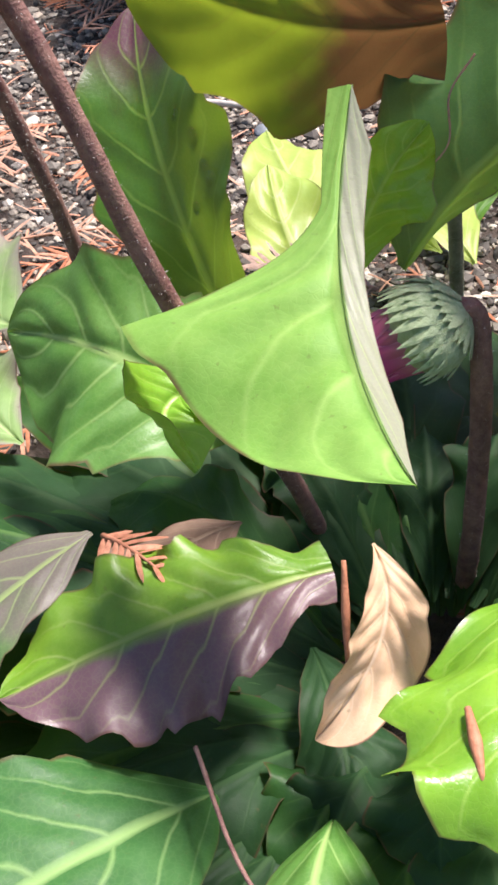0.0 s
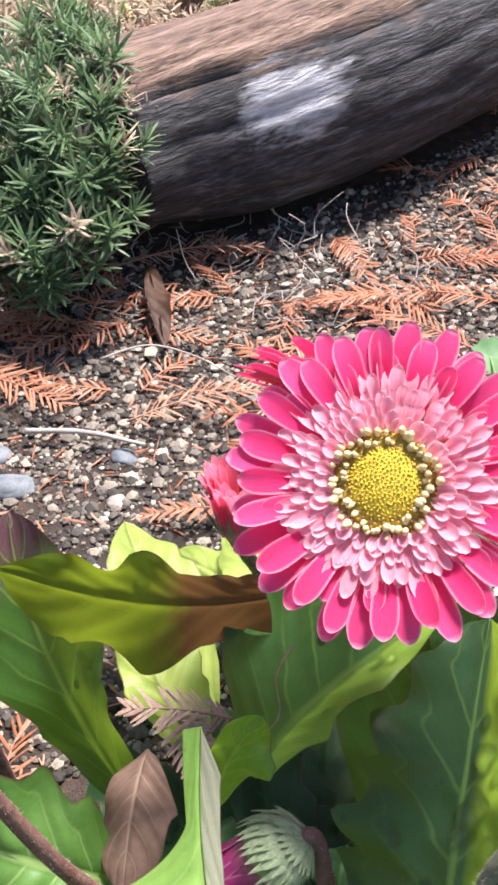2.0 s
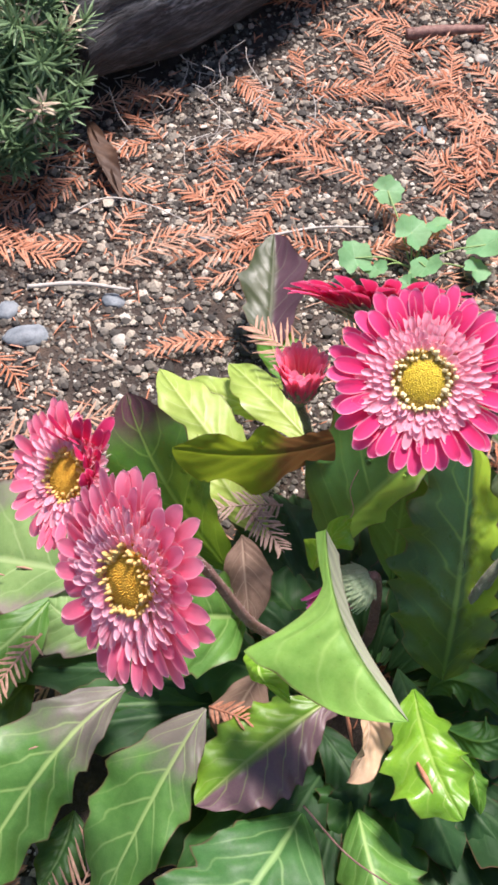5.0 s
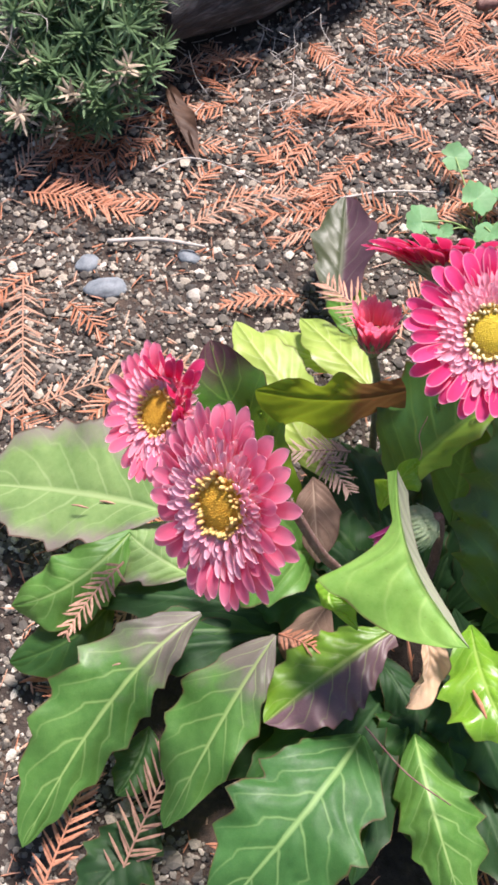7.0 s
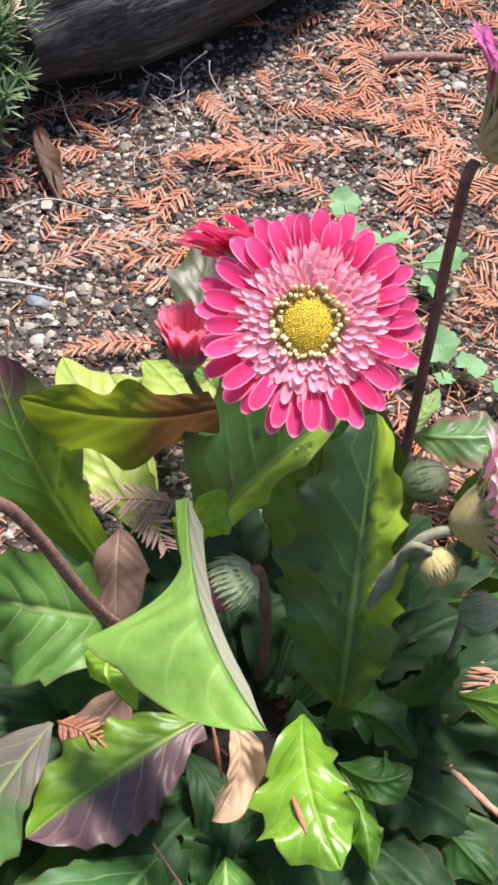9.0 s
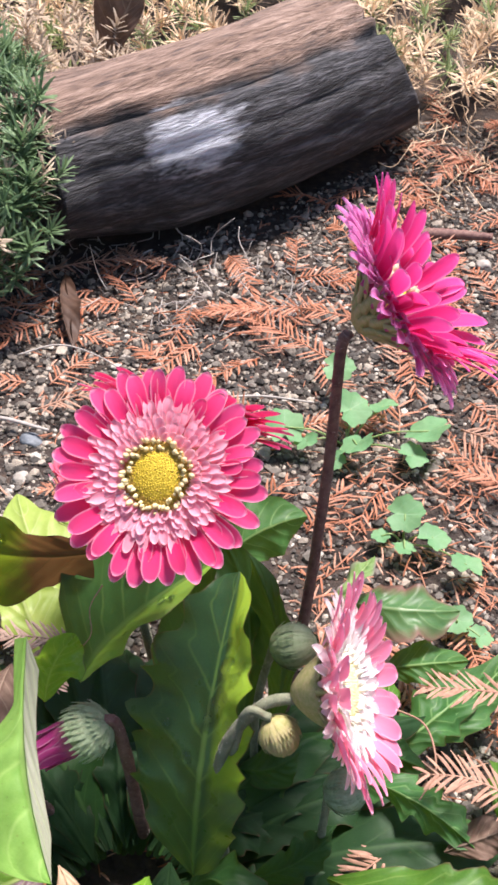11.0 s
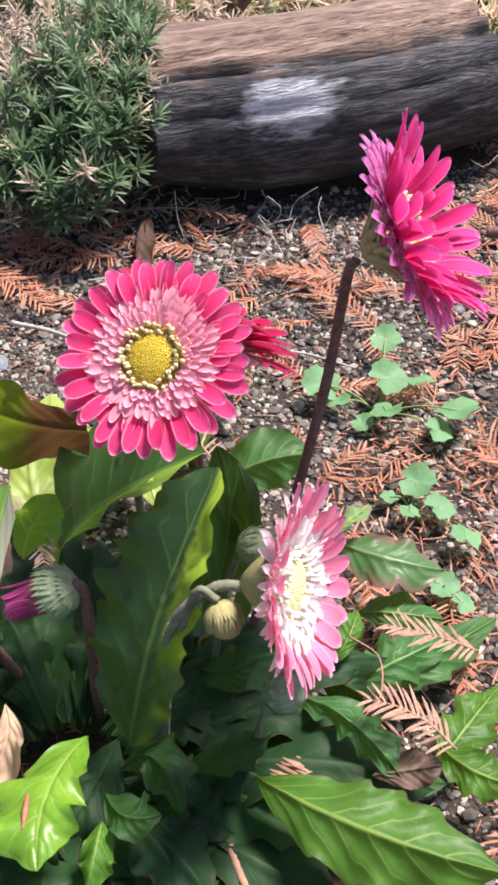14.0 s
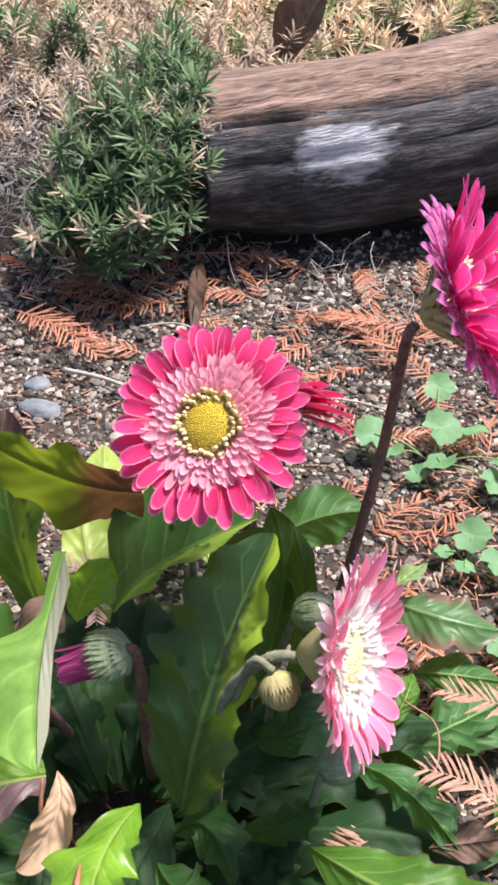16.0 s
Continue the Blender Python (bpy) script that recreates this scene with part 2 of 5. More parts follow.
def petal_material(name, root, middle, tip, rim, thin=0.35):
    n = Nodes(name)
    u, v, _ = n.split(n.coords("UV"))
    obj = n.coords("Object")
    across = n.math("ABSOLUTE", n.math("SUBTRACT", n.math("MULTIPLY", v, 2.0), 1.0))
    col = n.ramp(u, [(0.0, root), (0.45, middle), (1.0, tip)])
    edge = n.math("MAXIMUM", n.between(across, 0.78, 1.0), n.between(u, 0.93, 1.0))
    col = n.mix(n.math("MULTIPLY", edge, 0.75), col, rim)
    stripe = n.noise(1.0, 3, n.stretch(n.coords("UV"), (2.0, 26.0, 1.0)))
    col = n.mix(n.math("MULTIPLY", n.between(stripe, 0.4, 0.7), 0.25), col, tip)
    shade = n.random()
    col = n.mix(n.math("MULTIPLY", shade, 0.3), col, middle)
    n.bump(n.math("ADD", stripe, n.math("MULTIPLY", n.noise(700, 2, obj), 0.3)), 0.35, 0.0006)
    return n.finish(col, 0.55, 0.22, thin, col)


PINK = petal_material("petal deep pink", (0.90, 0.15, 0.32), (0.91, 0.040, 0.20), (0.93, 0.11, 0.31), (0.98, 0.66, 0.77), 0.42)
ROSE = petal_material("petal pale pink", (0.98, 0.76, 0.68), (0.96, 0.36, 0.48), (0.98, 0.62, 0.70), (0.99, 0.84, 0.88), 0.45)
SOFT = petal_material("petal soft pink", (0.97, 0.58, 0.58), (0.93, 0.15, 0.29), (0.95, 0.32, 0.46), (0.97, 0.58, 0.66), 0.5)
BLUSH = petal_material("petal blush pink", (0.98, 0.86, 0.84), (0.95, 0.36, 0.50), (0.95, 0.24, 0.42), (0.98, 0.68, 0.78), 0.45)
WHITE = petal_material("petal white", (0.97, 0.94, 0.84), (0.98, 0.90, 0.88), (0.98, 0.86, 0.87), (0.99, 0.95, 0.95), 0.5)
MAGENTA = petal_material("petal magenta", (0.60, 0.12, 0.30), (0.80, 0.028, 0.21), (0.86, 0.09, 0.36), (0.88, 0.32, 0.58), 0.42)
MAUVE = petal_material("petal mauve", (0.75, 0.4, 0.6), (0.62, 0.14, 0.40), (0.75, 0.3, 0.6), (0.88, 0.55, 0.8))
BUDPINK = petal_material("petal purple pink", (0.45, 0.28, 0.25), (0.50, 0.045, 0.22), (0.62, 0.10, 0.35), (0.8, 0.4, 0.6))
CRIMSON = petal_material("petal crimson", (0.55, 0.06, 0.14), (0.62, 0.018, 0.10), (0.72, 0.06, 0.20), (0.9, 0.35, 0.5))


def plain(name, color, color_b, scale=120.0, rough=0.6, spec=0.4, bump=0.3, fine=900.0, thin=0.0, island=False, single=0.0):
    n = Nodes(name)
    obj = n.coords("Object")
    f = n.between(n.math("ADD", n.math("MULTIPLY", n.noise(scale, 4, obj), 0.7), n.math("MULTIPLY", n.noise(fine, 2, obj), 0.3)), 0.35, 0.65)
    col = n.mix(f, color, color_b)
    if single:
        col = n.mix(n.math("MULTIPLY", n.random(), single), col, color_b)
    if island:
        col = n.mix(n.math("MULTIPLY", n.random(True), 0.6), col, color_b)
        dark = n.random(True)
        col = n.mix(n.between(dark, 0.0, 0.3, 0.5, 0.0), col, tuple(c * 0.35 for c in color))
    n.bump(n.noise(fine, 3, obj), bump, 0.0006)
    return n.finish(col, rough, spec, thin)


STEM = plain("stem purple brown", (0.12, 0.055, 0.05), (0.25, 0.14, 0.11), 260, 0.6, 0.3, 0.8, 1500)
STEM_GREEN = plain("stem green grey", (0.12, 0.13, 0.08), (0.24, 0.25, 0.16), 200, 0.65, 0.3, 0.8, 1500)
HAIR = plain("stem hair", (0.5, 0.45, 0.42), (0.7, 0.65, 0.6), 100, 0.7, 0.2, 0.0, 500, 0.3)
BRACT = plain("bract grey green", (0.17, 0.26, 0.12), (0.42, 0.50, 0.31), 700, 0.7, 0.2, 0.7, 2600, 0.1, False, 0.75)
BRACT_PALE = plain("bract pale", (0.34, 0.36, 0.09), (0.60, 0.50, 0.26), 400, 0.6, 0.25, 0.5, 2000, 0.25, False, 0.7)
DISC = plain("disc yellow", (0.52, 0.37, 0.025), (0.80, 0.60, 0.06), 700, 0.6, 0.3, 0.8, 2500)
DISC_ORANGE = plain("disc orange yellow", (0.60, 0.27, 0.02), (0.86, 0.52, 0.06), 700, 0.6, 0.3, 0.8, 2500)
DISC_PALE = plain("disc cream", (0.80, 0.68, 0.30), (0.92, 0.84, 0.55), 700, 0.6, 0.3, 0.8, 2500)
OCHRE = plain("disc rim ochre brown", (0.32, 0.19, 0.025), (0.58, 0.40, 0.08), 900, 0.65, 0.3, 0.8, 2500)
RING = plain("floret ring", (0.55, 0.30, 0.16), (0.78, 0.50, 0.42), 900, 0.6, 0.3, 0.5, 2500)
ANTHER = plain("anther cream", (0.82, 0.64, 0.25), (0.92, 0.85, 0.60), 900, 0.5, 0.4, 0.3, 2500, 0.2)
ANTHER_GOLD = plain("anther gold", (0.82, 0.50, 0.12), (0.92, 0.70, 0.30), 900, 0.5, 0.4, 0.3, 2500, 0.2)
ANTHER_PALE = plain("anther white", (0.90, 0.82, 0.62), (0.96, 0.92, 0.84), 900, 0.5, 0.4, 0.3, 2500, 0.2)
STRAW = plain("straw", (0.56, 0.38, 0.22), (0.82, 0.64, 0.45), 300, 0.7, 0.2, 0.4, 1500, 0.15, True)
DULL_STRAW = plain("dull straw", (0.34, 0.25, 0.17), (0.62, 0.50, 0.38), 300, 0.75, 0.2, 0.4, 1500, 0.15, True)
WHITISH = plain("dry grey stalk", (0.25, 0.22, 0.20), (0.46, 0.42, 0.38), 300, 0.75, 0.2, 0.4, 1500, 0.0, True)
PHLOX = plain("phlox leaf", (0.06, 0.125, 0.058), (0.19, 0.285, 0.13), 300, 0.45, 0.4, 0.2, 1500, 0.25, True)
PHLOX_LIGHT = plain("phlox leaf light", (0.13, 0.20, 0.07), (0.30, 0.36, 0.15), 300, 0.5, 0.4, 0.2, 1500, 0.25, True)
WEED = leaf_material("weed leaf", (0.12, 0.30, 0.13), (0.22, 0.42, 0.20), (0.34, 0.52, 0.30), thin=0.38, veins=3.0, gloss=0.55, vein_amount=0.4)
WEED_STEM = plain("weed stem", (0.20, 0.32, 0.10), (0.32, 0.42, 0.16), 300, 0.5, 0.4, 0.2, 1500, 0.25)


def frond_material(name, a, b, c):
    n = Nodes(name)
    obj = n.coords("Object")
    col = n.ramp(n.random(True), [(0.0, a), (0.5, b), (1.0, c)])
    col = n.mix(n.math("MULTIPLY", n.random(), 0.55), col, a)
    col = n.mix(n.between(n.noise(400, 3, obj), 0.35, 0.7, 0.0, 0.5), col, tuple(x * 0.45 for x in a))
    n.bump(n.noise(1200, 3, obj), 0.5, 0.0005)
    return n.finish(col, 0.6, 0.3, 0.18, col)


FROND = frond_material("frond rust", (0.36, 0.125, 0.06), (0.58, 0.25, 0.145), (0.72, 0.43, 0.31))
FROND_GREY = frond_material("frond dead grey brown", (0.26, 0.16, 0.12), (0.42, 0.29, 0.23), (0.58, 0.45, 0.38))
FROND_PALE = frond_material("frond pale brown", (0.34, 0.17, 0.11), (0.54, 0.31, 0.21), (0.66, 0.43, 0.31))


def pebble_material():
    n = Nodes("gravel")
    obj = n.coords("Object")
    col = n.ramp(n.random(True), [(0.0, (0.03, 0.026, 0.023)), (0.35, (0.09, 0.078, 0.066)), (0.62, (0.20, 0.175, 0.145)), (0.88, (0.38, 0.32, 0.25)), (1.0, (0.58, 0.53, 0.46))])
    col = n.mix(n.between(n.noise(900, 3, obj), 0.4, 0.65, 0.0, 0.45), col, (0.06, 0.055, 0.05))
    n.bump(n.noise(1500, 3, obj), 0.4, 0.0005)
    return n.finish(col, 0.75, 0.3)


PEBBLE = pebble_material()
STONE = plain("grey blue stone", (0.10, 0.115, 0.13), (0.22, 0.24, 0.26), 90, 0.6, 0.4, 0.6, 900)


def soil_material():
    n = Nodes("dark soil")
    obj = n.coords("Object")
    f = n.math("ADD", n.math("MULTIPLY", n.noise(9, 4, obj), 0.5), n.math("MULTIPLY", n.noise(130, 5, obj), 0.5))
    col = n.ramp(f, [(0.3, (0.022, 0.017, 0.015)), (0.52, (0.055, 0.042, 0.035)), (0.75, (0.14, 0.09, 0.062))])
    n.bump(n.math("ADD", n.noise(260, 5, obj), n.math("MULTIPLY", n.noise(900, 3, obj), 0.4)), 0.9, 0.003)
    return n.finish(col, 0.9, 0.2)


SOIL = soil_material()


def bark_material():
    """Weathered wood: fibres along the log, shade painted into the dark front, sunlight into the pale weathered top, a
    whitish patch.
    """
    n = Nodes("weathered wood")
    obj = n.coords("Object")
    x, y, z = n.split(obj)
    warp = n.node("ShaderNodeVectorMath")
    warp.operation = "SCALE"
    warp.inputs[3].default_value = 0.006
    swirl = n.node("ShaderNodeTexNoise", Scale=30.0, Detail=3.0)
    n.put(swirl.inputs["Vector"], obj)
    n.put(warp.inputs[0], swirl.outputs["Color"])
    bent = n.node("ShaderNodeVectorMath")
    n.put(bent.inputs[0], obj)
    n.put(bent.inputs[1], warp.outputs[0])
    obj = bent.outputs[0]
    fibre = n.noise(1.0, 7, n.stretch(obj, (16, 130, 130)), 0.7)
    fine = n.noise(1.0, 4, n.stretch(obj, (60, 480, 480)))
    broad = n.noise(22, 3, obj)
    f = n.math("ADD", n.math("MULTIPLY", fibre, 0.65), n.math("MULTIPLY", fine, 0.35))
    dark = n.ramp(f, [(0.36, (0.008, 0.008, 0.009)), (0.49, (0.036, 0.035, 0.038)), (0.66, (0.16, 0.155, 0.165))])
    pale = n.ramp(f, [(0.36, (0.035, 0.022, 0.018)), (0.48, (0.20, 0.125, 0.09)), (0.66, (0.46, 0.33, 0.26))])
    # Height mask: sunlit top and shaded front are put into the wood colour.
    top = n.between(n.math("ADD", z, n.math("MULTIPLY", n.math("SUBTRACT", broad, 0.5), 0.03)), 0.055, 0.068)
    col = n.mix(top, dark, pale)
    px = n.math("DIVIDE", n.math("SUBTRACT", x, 0.095), 0.046)
    pz = n.math("DIVIDE", n.math("SUBTRACT", z, 0.030), 0.026)
    away = n.math("SQRT", n.math("ADD", n.math("MULTIPLY", px, px), n.math("MULTIPLY", pz, pz)))
    away = n.math("ADD", away, n.math("MULTIPLY", n.math("SUBTRACT", n.noise(1.0, 5, n.stretch(obj, (26, 110, 110))), 0.5), 2.2))
    front = n.between(y, -0.01, -0.04)
    patch = n.math("MULTIPLY", n.between(away, 1.1, 0.6), front)
    col = n.mix(n.math("MULTIPLY", patch, 0.95), col, n.ramp(f, [(0.3, (0.22, 0.22, 0.25)), (0.5, (0.62, 0.63, 0.68)), (0.7, (0.80, 0.81, 0.85))]))
    n.bump(n.math("ADD", fibre, n.math("MULTIPLY", fine, 0.5)), 1.0, 0.006)
    return n.finish(col, n.between(fibre, 0.3, 0.7, 0.5, 0.8), 0.35)


BARK = bark_material()


def drop_material():
    n = Nodes("water")
    n.bsdf.inputs["Transmission Weight"].default_value = 1.0
    n.bsdf.inputs["IOR"].default_value = 1.33
    return n.finish((0.98, 1.0, 0.98), 0.02, 0.5)


WATER = drop_material()

# ---- ground ----
def ground_height(x, y):
    h = 0.006 * noise.noise(V(x * 6, y * 6, 0.3)) + 0.003 * noise.noise(V(x * 22, y * 22, 1.7)) - 0.006
    rise = max(0.0, y - 0.62)
    return h + min(rise * 0.10, 0.25) if y < 4 else h + 0.25


def build_ground():
    n = 170
    s = np.linspace(-1, 1, n)
    line = np.sign(s) * (np.abs(s) * 0.55 + 60 * np.abs(s) ** 9)
    verts = [(x, y + 0.2, ground_height(x, y + 0.2)) for x in line for y in line]
    faces = [f[::-1] for f in grid_faces(n, n)]
    tagged(new("ground", mesh_of("ground", verts, faces, SOIL)), "dark crumbly soil strewn with grit and litter", "ground", kind="structure")


build_ground()

# ---- log ----
LOG_AT, LOG_TURN, LOG_R = V(-0.244, 0.500, 0.076), radians(46), 0.080


def build_log():
    nu, nv = 130, 96
    verts, uvs = [], []
    for i in range(nu):
        s = -0.035 + 0.380 * i / (nu - 1)
        for j in range(nv):
            w = 2 * math.pi * j / nv
            c, d = math.cos(w), math.sin(w)
            square = (abs(c) ** 2.4 + abs(d) ** 2.4) ** (-1 / 2.4)
            r = LOG_R * square * (1 + 0.05 * noise.noise(V(s * 5, c * 1.2, d * 1.2)))
            r += 0.0016 * noise.noise(V(s * 14, c * 14, d * 14)) + 0.0012 * noise.noise(V(s * 30, c * 40, d * 40))
            for crack, deep, span in ((2.30, 0.020, 0.045), (2.08, 0.013, 0.03), (1.75, 0.006, 0.03), (2.75, 0.005, 0.04), (3.2, 0.003, 0.05), (3.6, 0.004, 0.05), (0.9, 0.006, 0.03)):
                off = w - crack - 0.14 * noise.noise(V(s * 4, crack, 0)) + 0.1 * s
                r -= deep * math.exp(-(off / span) ** 2) * (0.65 + 0.35 * noise.noise(V(s * 9, crack, 4)))
            end = 0.0
            if i == nu - 1:
                end = -0.006
            shift = s + end - 0.026 * d * max(0.0, (s - 0.12) / 0.16)
            if d < 0:
                r *= 1 - 0.10 * d * d
            bow = 0.018 * math.sin(math.pi * min(1.0, max(0.0, s / 0.36)))
            if d < 0:
                r *= 1 + 0.30 * d * max(0.0, 1 - (s + 0.02) / 0.10) ** 1.5
            verts.append((shift, r * c * 0.93 - bow, r * d))
            uvs.append((i / nu, j / nv))
    faces = grid_faces(nu, nv, True)
    for row, flip in ((0, False), (nu - 1, True)):
        k = len(verts)
        verts.append((verts[row * nv][0] + (0.004 if flip else -0.004), 0, 0))
        uvs.append((0, 0))
        for j in range(nv):
            tri = (k, row * nv + (j + 1) % nv, row * nv + j)
            faces.append(tri[::-1] if flip else tri)
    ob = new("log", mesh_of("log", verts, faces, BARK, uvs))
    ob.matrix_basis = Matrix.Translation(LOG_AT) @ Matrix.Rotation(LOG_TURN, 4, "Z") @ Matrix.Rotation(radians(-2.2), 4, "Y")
    tagged(ob, "weathered grey cracked log on soil, sunlit top and shaded front painted", "log")


build_log()


def on_log(x, y):
    p = Matrix.Rotation(-LOG_TURN, 4, "Z") @ (V(x, y, 0) - V(LOG_AT.x, LOG_AT.y, 0))
    return -0.02 < p.x < 0.35 and -0.05 < p.y < 0.075


# ---- gravel ----
def build_gravel(count):
    base = np.array(bmesh_ico())
    tri = np.array(ICO_FACES)
    verts, faces, made = [], [], 0
    while made < count:
        x, y = RNG.uniform(-0.42, 0.36), RNG.uniform(-0.36, 0.78)
        if on_log(x, y) or noise.noise(V(x * 5, y * 5, 9)) * 0.5 + 0.5 < RNG.uniform(0.0, 0.42):
            continue
        if ((x + 0.03) / 0.19) ** 2 + ((y + 0.12) / 0.15) ** 2 < 1:
            continue
        size = min(RNG.lognormal(math.log(0.0015), 0.48), 0.0052)
        v = base * RNG.uniform(0.72, 1.25, (12, 1)) * size * np.array([RNG.uniform(0.8, 1.4), 1, RNG.uniform(0.55, 0.9)])
        a = RNG.uniform(0, 6.28)
        rot = np.array([[math.cos(a), -math.sin(a), 0], [math.sin(a), math.cos(a), 0], [0, 0, 1]])
        verts.append(v @ rot.T + (x, y, ground_height(x, y) + size * RNG.uniform(0.1, 0.5)))
        faces.append(tri + made * 12)
        made += 1
    me = mesh_of("gravel", np.concatenate(verts), np.concatenate(faces), PEBBLE, smooth=False)
    tagged(new("gravel", me), "fine mixed grey and tan grit on soil", "gravel", kind="stuff")


def bmesh_ico():
    bm = bmesh.new()
    bmesh.ops.create_icosphere(bm, subdivisions=1, radius=1)
    bm.verts.index_update()
    out = [tuple(v.co) for v in bm.verts]
    ICO_FACES.extend([tuple(v.index for v in f.verts) for f in bm.faces])
    bm.free()
    return out


ICO_FACES = []
build_gravel(70000)


def lump(name, size, mat, seed, subdiv=3, rough=0.25):
    bm = bmesh.new()
    bmesh.ops.create_icosphere(bm, subdivisions=subdiv, radius=1)
    for v in bm.verts:
        k = 1 + rough * noise.noise(v.co * 1.3 + V(seed, 0, 0)) + 0.3 * rough * noise.noise(v.co * 4 + V(0, seed, 0))
        v.co = V(v.co.x * size[0] * k, v.co.y * size[1] * k, v.co.z * size[2] * k)
    me = bpy.data.meshes.new(name)
    bm.to_mesh(me)
    bm.free()
    me.materials.append(mat)
    me.polygons.foreach_set("use_smooth", [True] * len(me.polygons))
    return me


PALE_STONE = plain("pale pebble", (0.26, 0.23, 0.19), (0.42, 0.38, 0.33), 200, 0.6, 0.4, 0.4, 1200)
for k, (x, y, a, b, c, turn, mat, what) in enumerate((
    (-0.251, 0.193, 0.019, 0.010, 0.006, 10, STONE, "flat blue-grey stone on gritty soil"),
    (-0.271, 0.219, 0.011, 0.009, 0.005, 60, STONE, "flat blue-grey stone on gritty soil"),
    (-0.186, 0.230, 0.010, 0.007, 0.004, -20, STONE, "small flat grey stone on gritty soil"),
    (-0.045, 0.352, 0.0052, 0.0045, 0.0035, 0, PALE_STONE, "pale rounded pebble on soil"),
    (-0.068, 0.412, 0.0058, 0.004, 0.0035, 0, PALE_STONE, "pale rounded pebble on soil"),
    (-0.177, 0.187, 0.0065, 0.006, 0.004, 0, PALE_STONE, "tan rounded pebble on soil"),
    (0.074, 0.432, 0.006, 0.005, 0.004, 0, STONE, "grey rounded pebble on soil"),
    (0.100, 0.51, 0.0065, 0.006, 0.004, 0, PALE_STONE, "pale rounded pebble on soil"),
    (0.137, 0.53, 0.007, 0.006, 0.005, 0, PALE_STONE, "pale rounded pebble on soil"),
    (0.040, 0.371, 0.004, 0.004, 0.003, 0, PALE_STONE, "pale rounded pebble on soil"),
    (-0.115, 0.30, 0.0045, 0.004, 0.003, 0, STONE, "grey rounded pebble on soil"),
)):
    ob = new("pebble" if c < 0.0045 else "stone", lump("stone", (a, b, c), mat, k * 3.1))
    ob.matrix_basis = pose(x, y, ground_height(x, y) + c * 0.35, 0, 0, turn)
    tagged(ob, what, "stone", "loose stones")


# ---- leaves of the gerbera ----
def leaf_mesh(base, mid, tip, left, right, mat, um=0.55, lobes=5, lobe=0.16, wave=0.004, quilt=0.0012, cup=0.0, seed=0, sharp=0.75, kite=0.0, kite_rise=1.0, skew=False, strip=False, nu=56, nv=25, stalk=0.05):
    b, m, t, el, er = (Vector(p) for p in (base, mid, tip, left, right))
    c = 2 * m - 0.5 * (b + t)
    power = math.log(0.5) / math.log(um)

    def spine(u):
        return (1 - u) ** 2 * b + 2 * u * (1 - u) * c + u * u * t

    def along(u):
        return (2 * (1 - u) * (c - b) + 2 * u * (t - c)).normalized()

    sl, sr = el - spine(um), er - spine(um)
    verts, uvs = [], []
    for i in range(nu):
        u = i / (nu - 1)
        p, d = spine(u), along(u)
        for k in range(nv):
            v = 2 * k / (nv - 1) - 1
            s = sl if v < 0 else sr
            flat = s - d * s.dot(d)
            flat = s if skew else flat.normalized() * s.length
            n = (d.cross((sr - sl).normalized())).normalized()
            wide = math.sin(math.pi * max(u, 1e-4) ** power) ** sharp if u < 1 else 0.0
            if kite:
                wide = (u / um) ** kite_rise if u < um else ((1 - u) / (1 - um)) ** kite
            wide = max(wide, stalk * (1 - u))
            if strip and v > 0:
                wide = min(1.0, u * 9, (1 - u) * 5)
            saw = (u * lobes + (0.37 if v < 0 else 0.0) + seed * 0.31 + 0.2 * noise.noise(V(u * 3, seed, 5 if v < 0 else 1))) % 1.0
            tooth = saw ** 1.6 if saw < 0.82 else (1 - saw) / 0.18 * 0.73
            notch = 1 - 2.1 * lobe * (1 - tooth) * min(1.0, u * 3) * (0.6 + 0.8 * abs(noise.noise(V(u * 4, seed * 2.0, v > 0))))
            a = abs(v)
            q = p + flat * (a * wide * notch) + d * (0.0 if skew else 0.16 * s.length * a * a * wide * (1 - u))
            vein = u * 7.0 - 1.9 * a ** 1.2
            h = quilt * abs(math.sin(math.pi * (vein + 0.5))) * min(1.0, a * 5) * (1 - 0.5 * a) * wide
            h += -0.0011 * math.exp(-(a / 0.07) ** 2) + cup * a * a * wide
            h += wave * a * a * math.sin(2 * math.pi * (u * lobes * 0.62 + 0.25 * seed) + (0 if v < 0 else 1.9)) * wide
            h += wave * 0.9 * noise.noise(V(p.x * 40 + v, p.y * 40, p.z * 40 + seed)) * a * wide
            if strip and v > 0:
                h *= 0.15
            verts.append(q + n * h)
            uvs.append((u, k / (nv - 1)))
    return mesh_of("leaf", verts, grid_faces(nu, nv), mat, uvs)


plant = thing("gerbera_plant", (-0.02, -0.10, 0.0), "low rosette of toothed green gerbera leaves growing from soil", "plant")


def leaf(label, mat, *points, **how):
    return part("leaf", leaf_mesh(*points, mat, **how), plant, label)


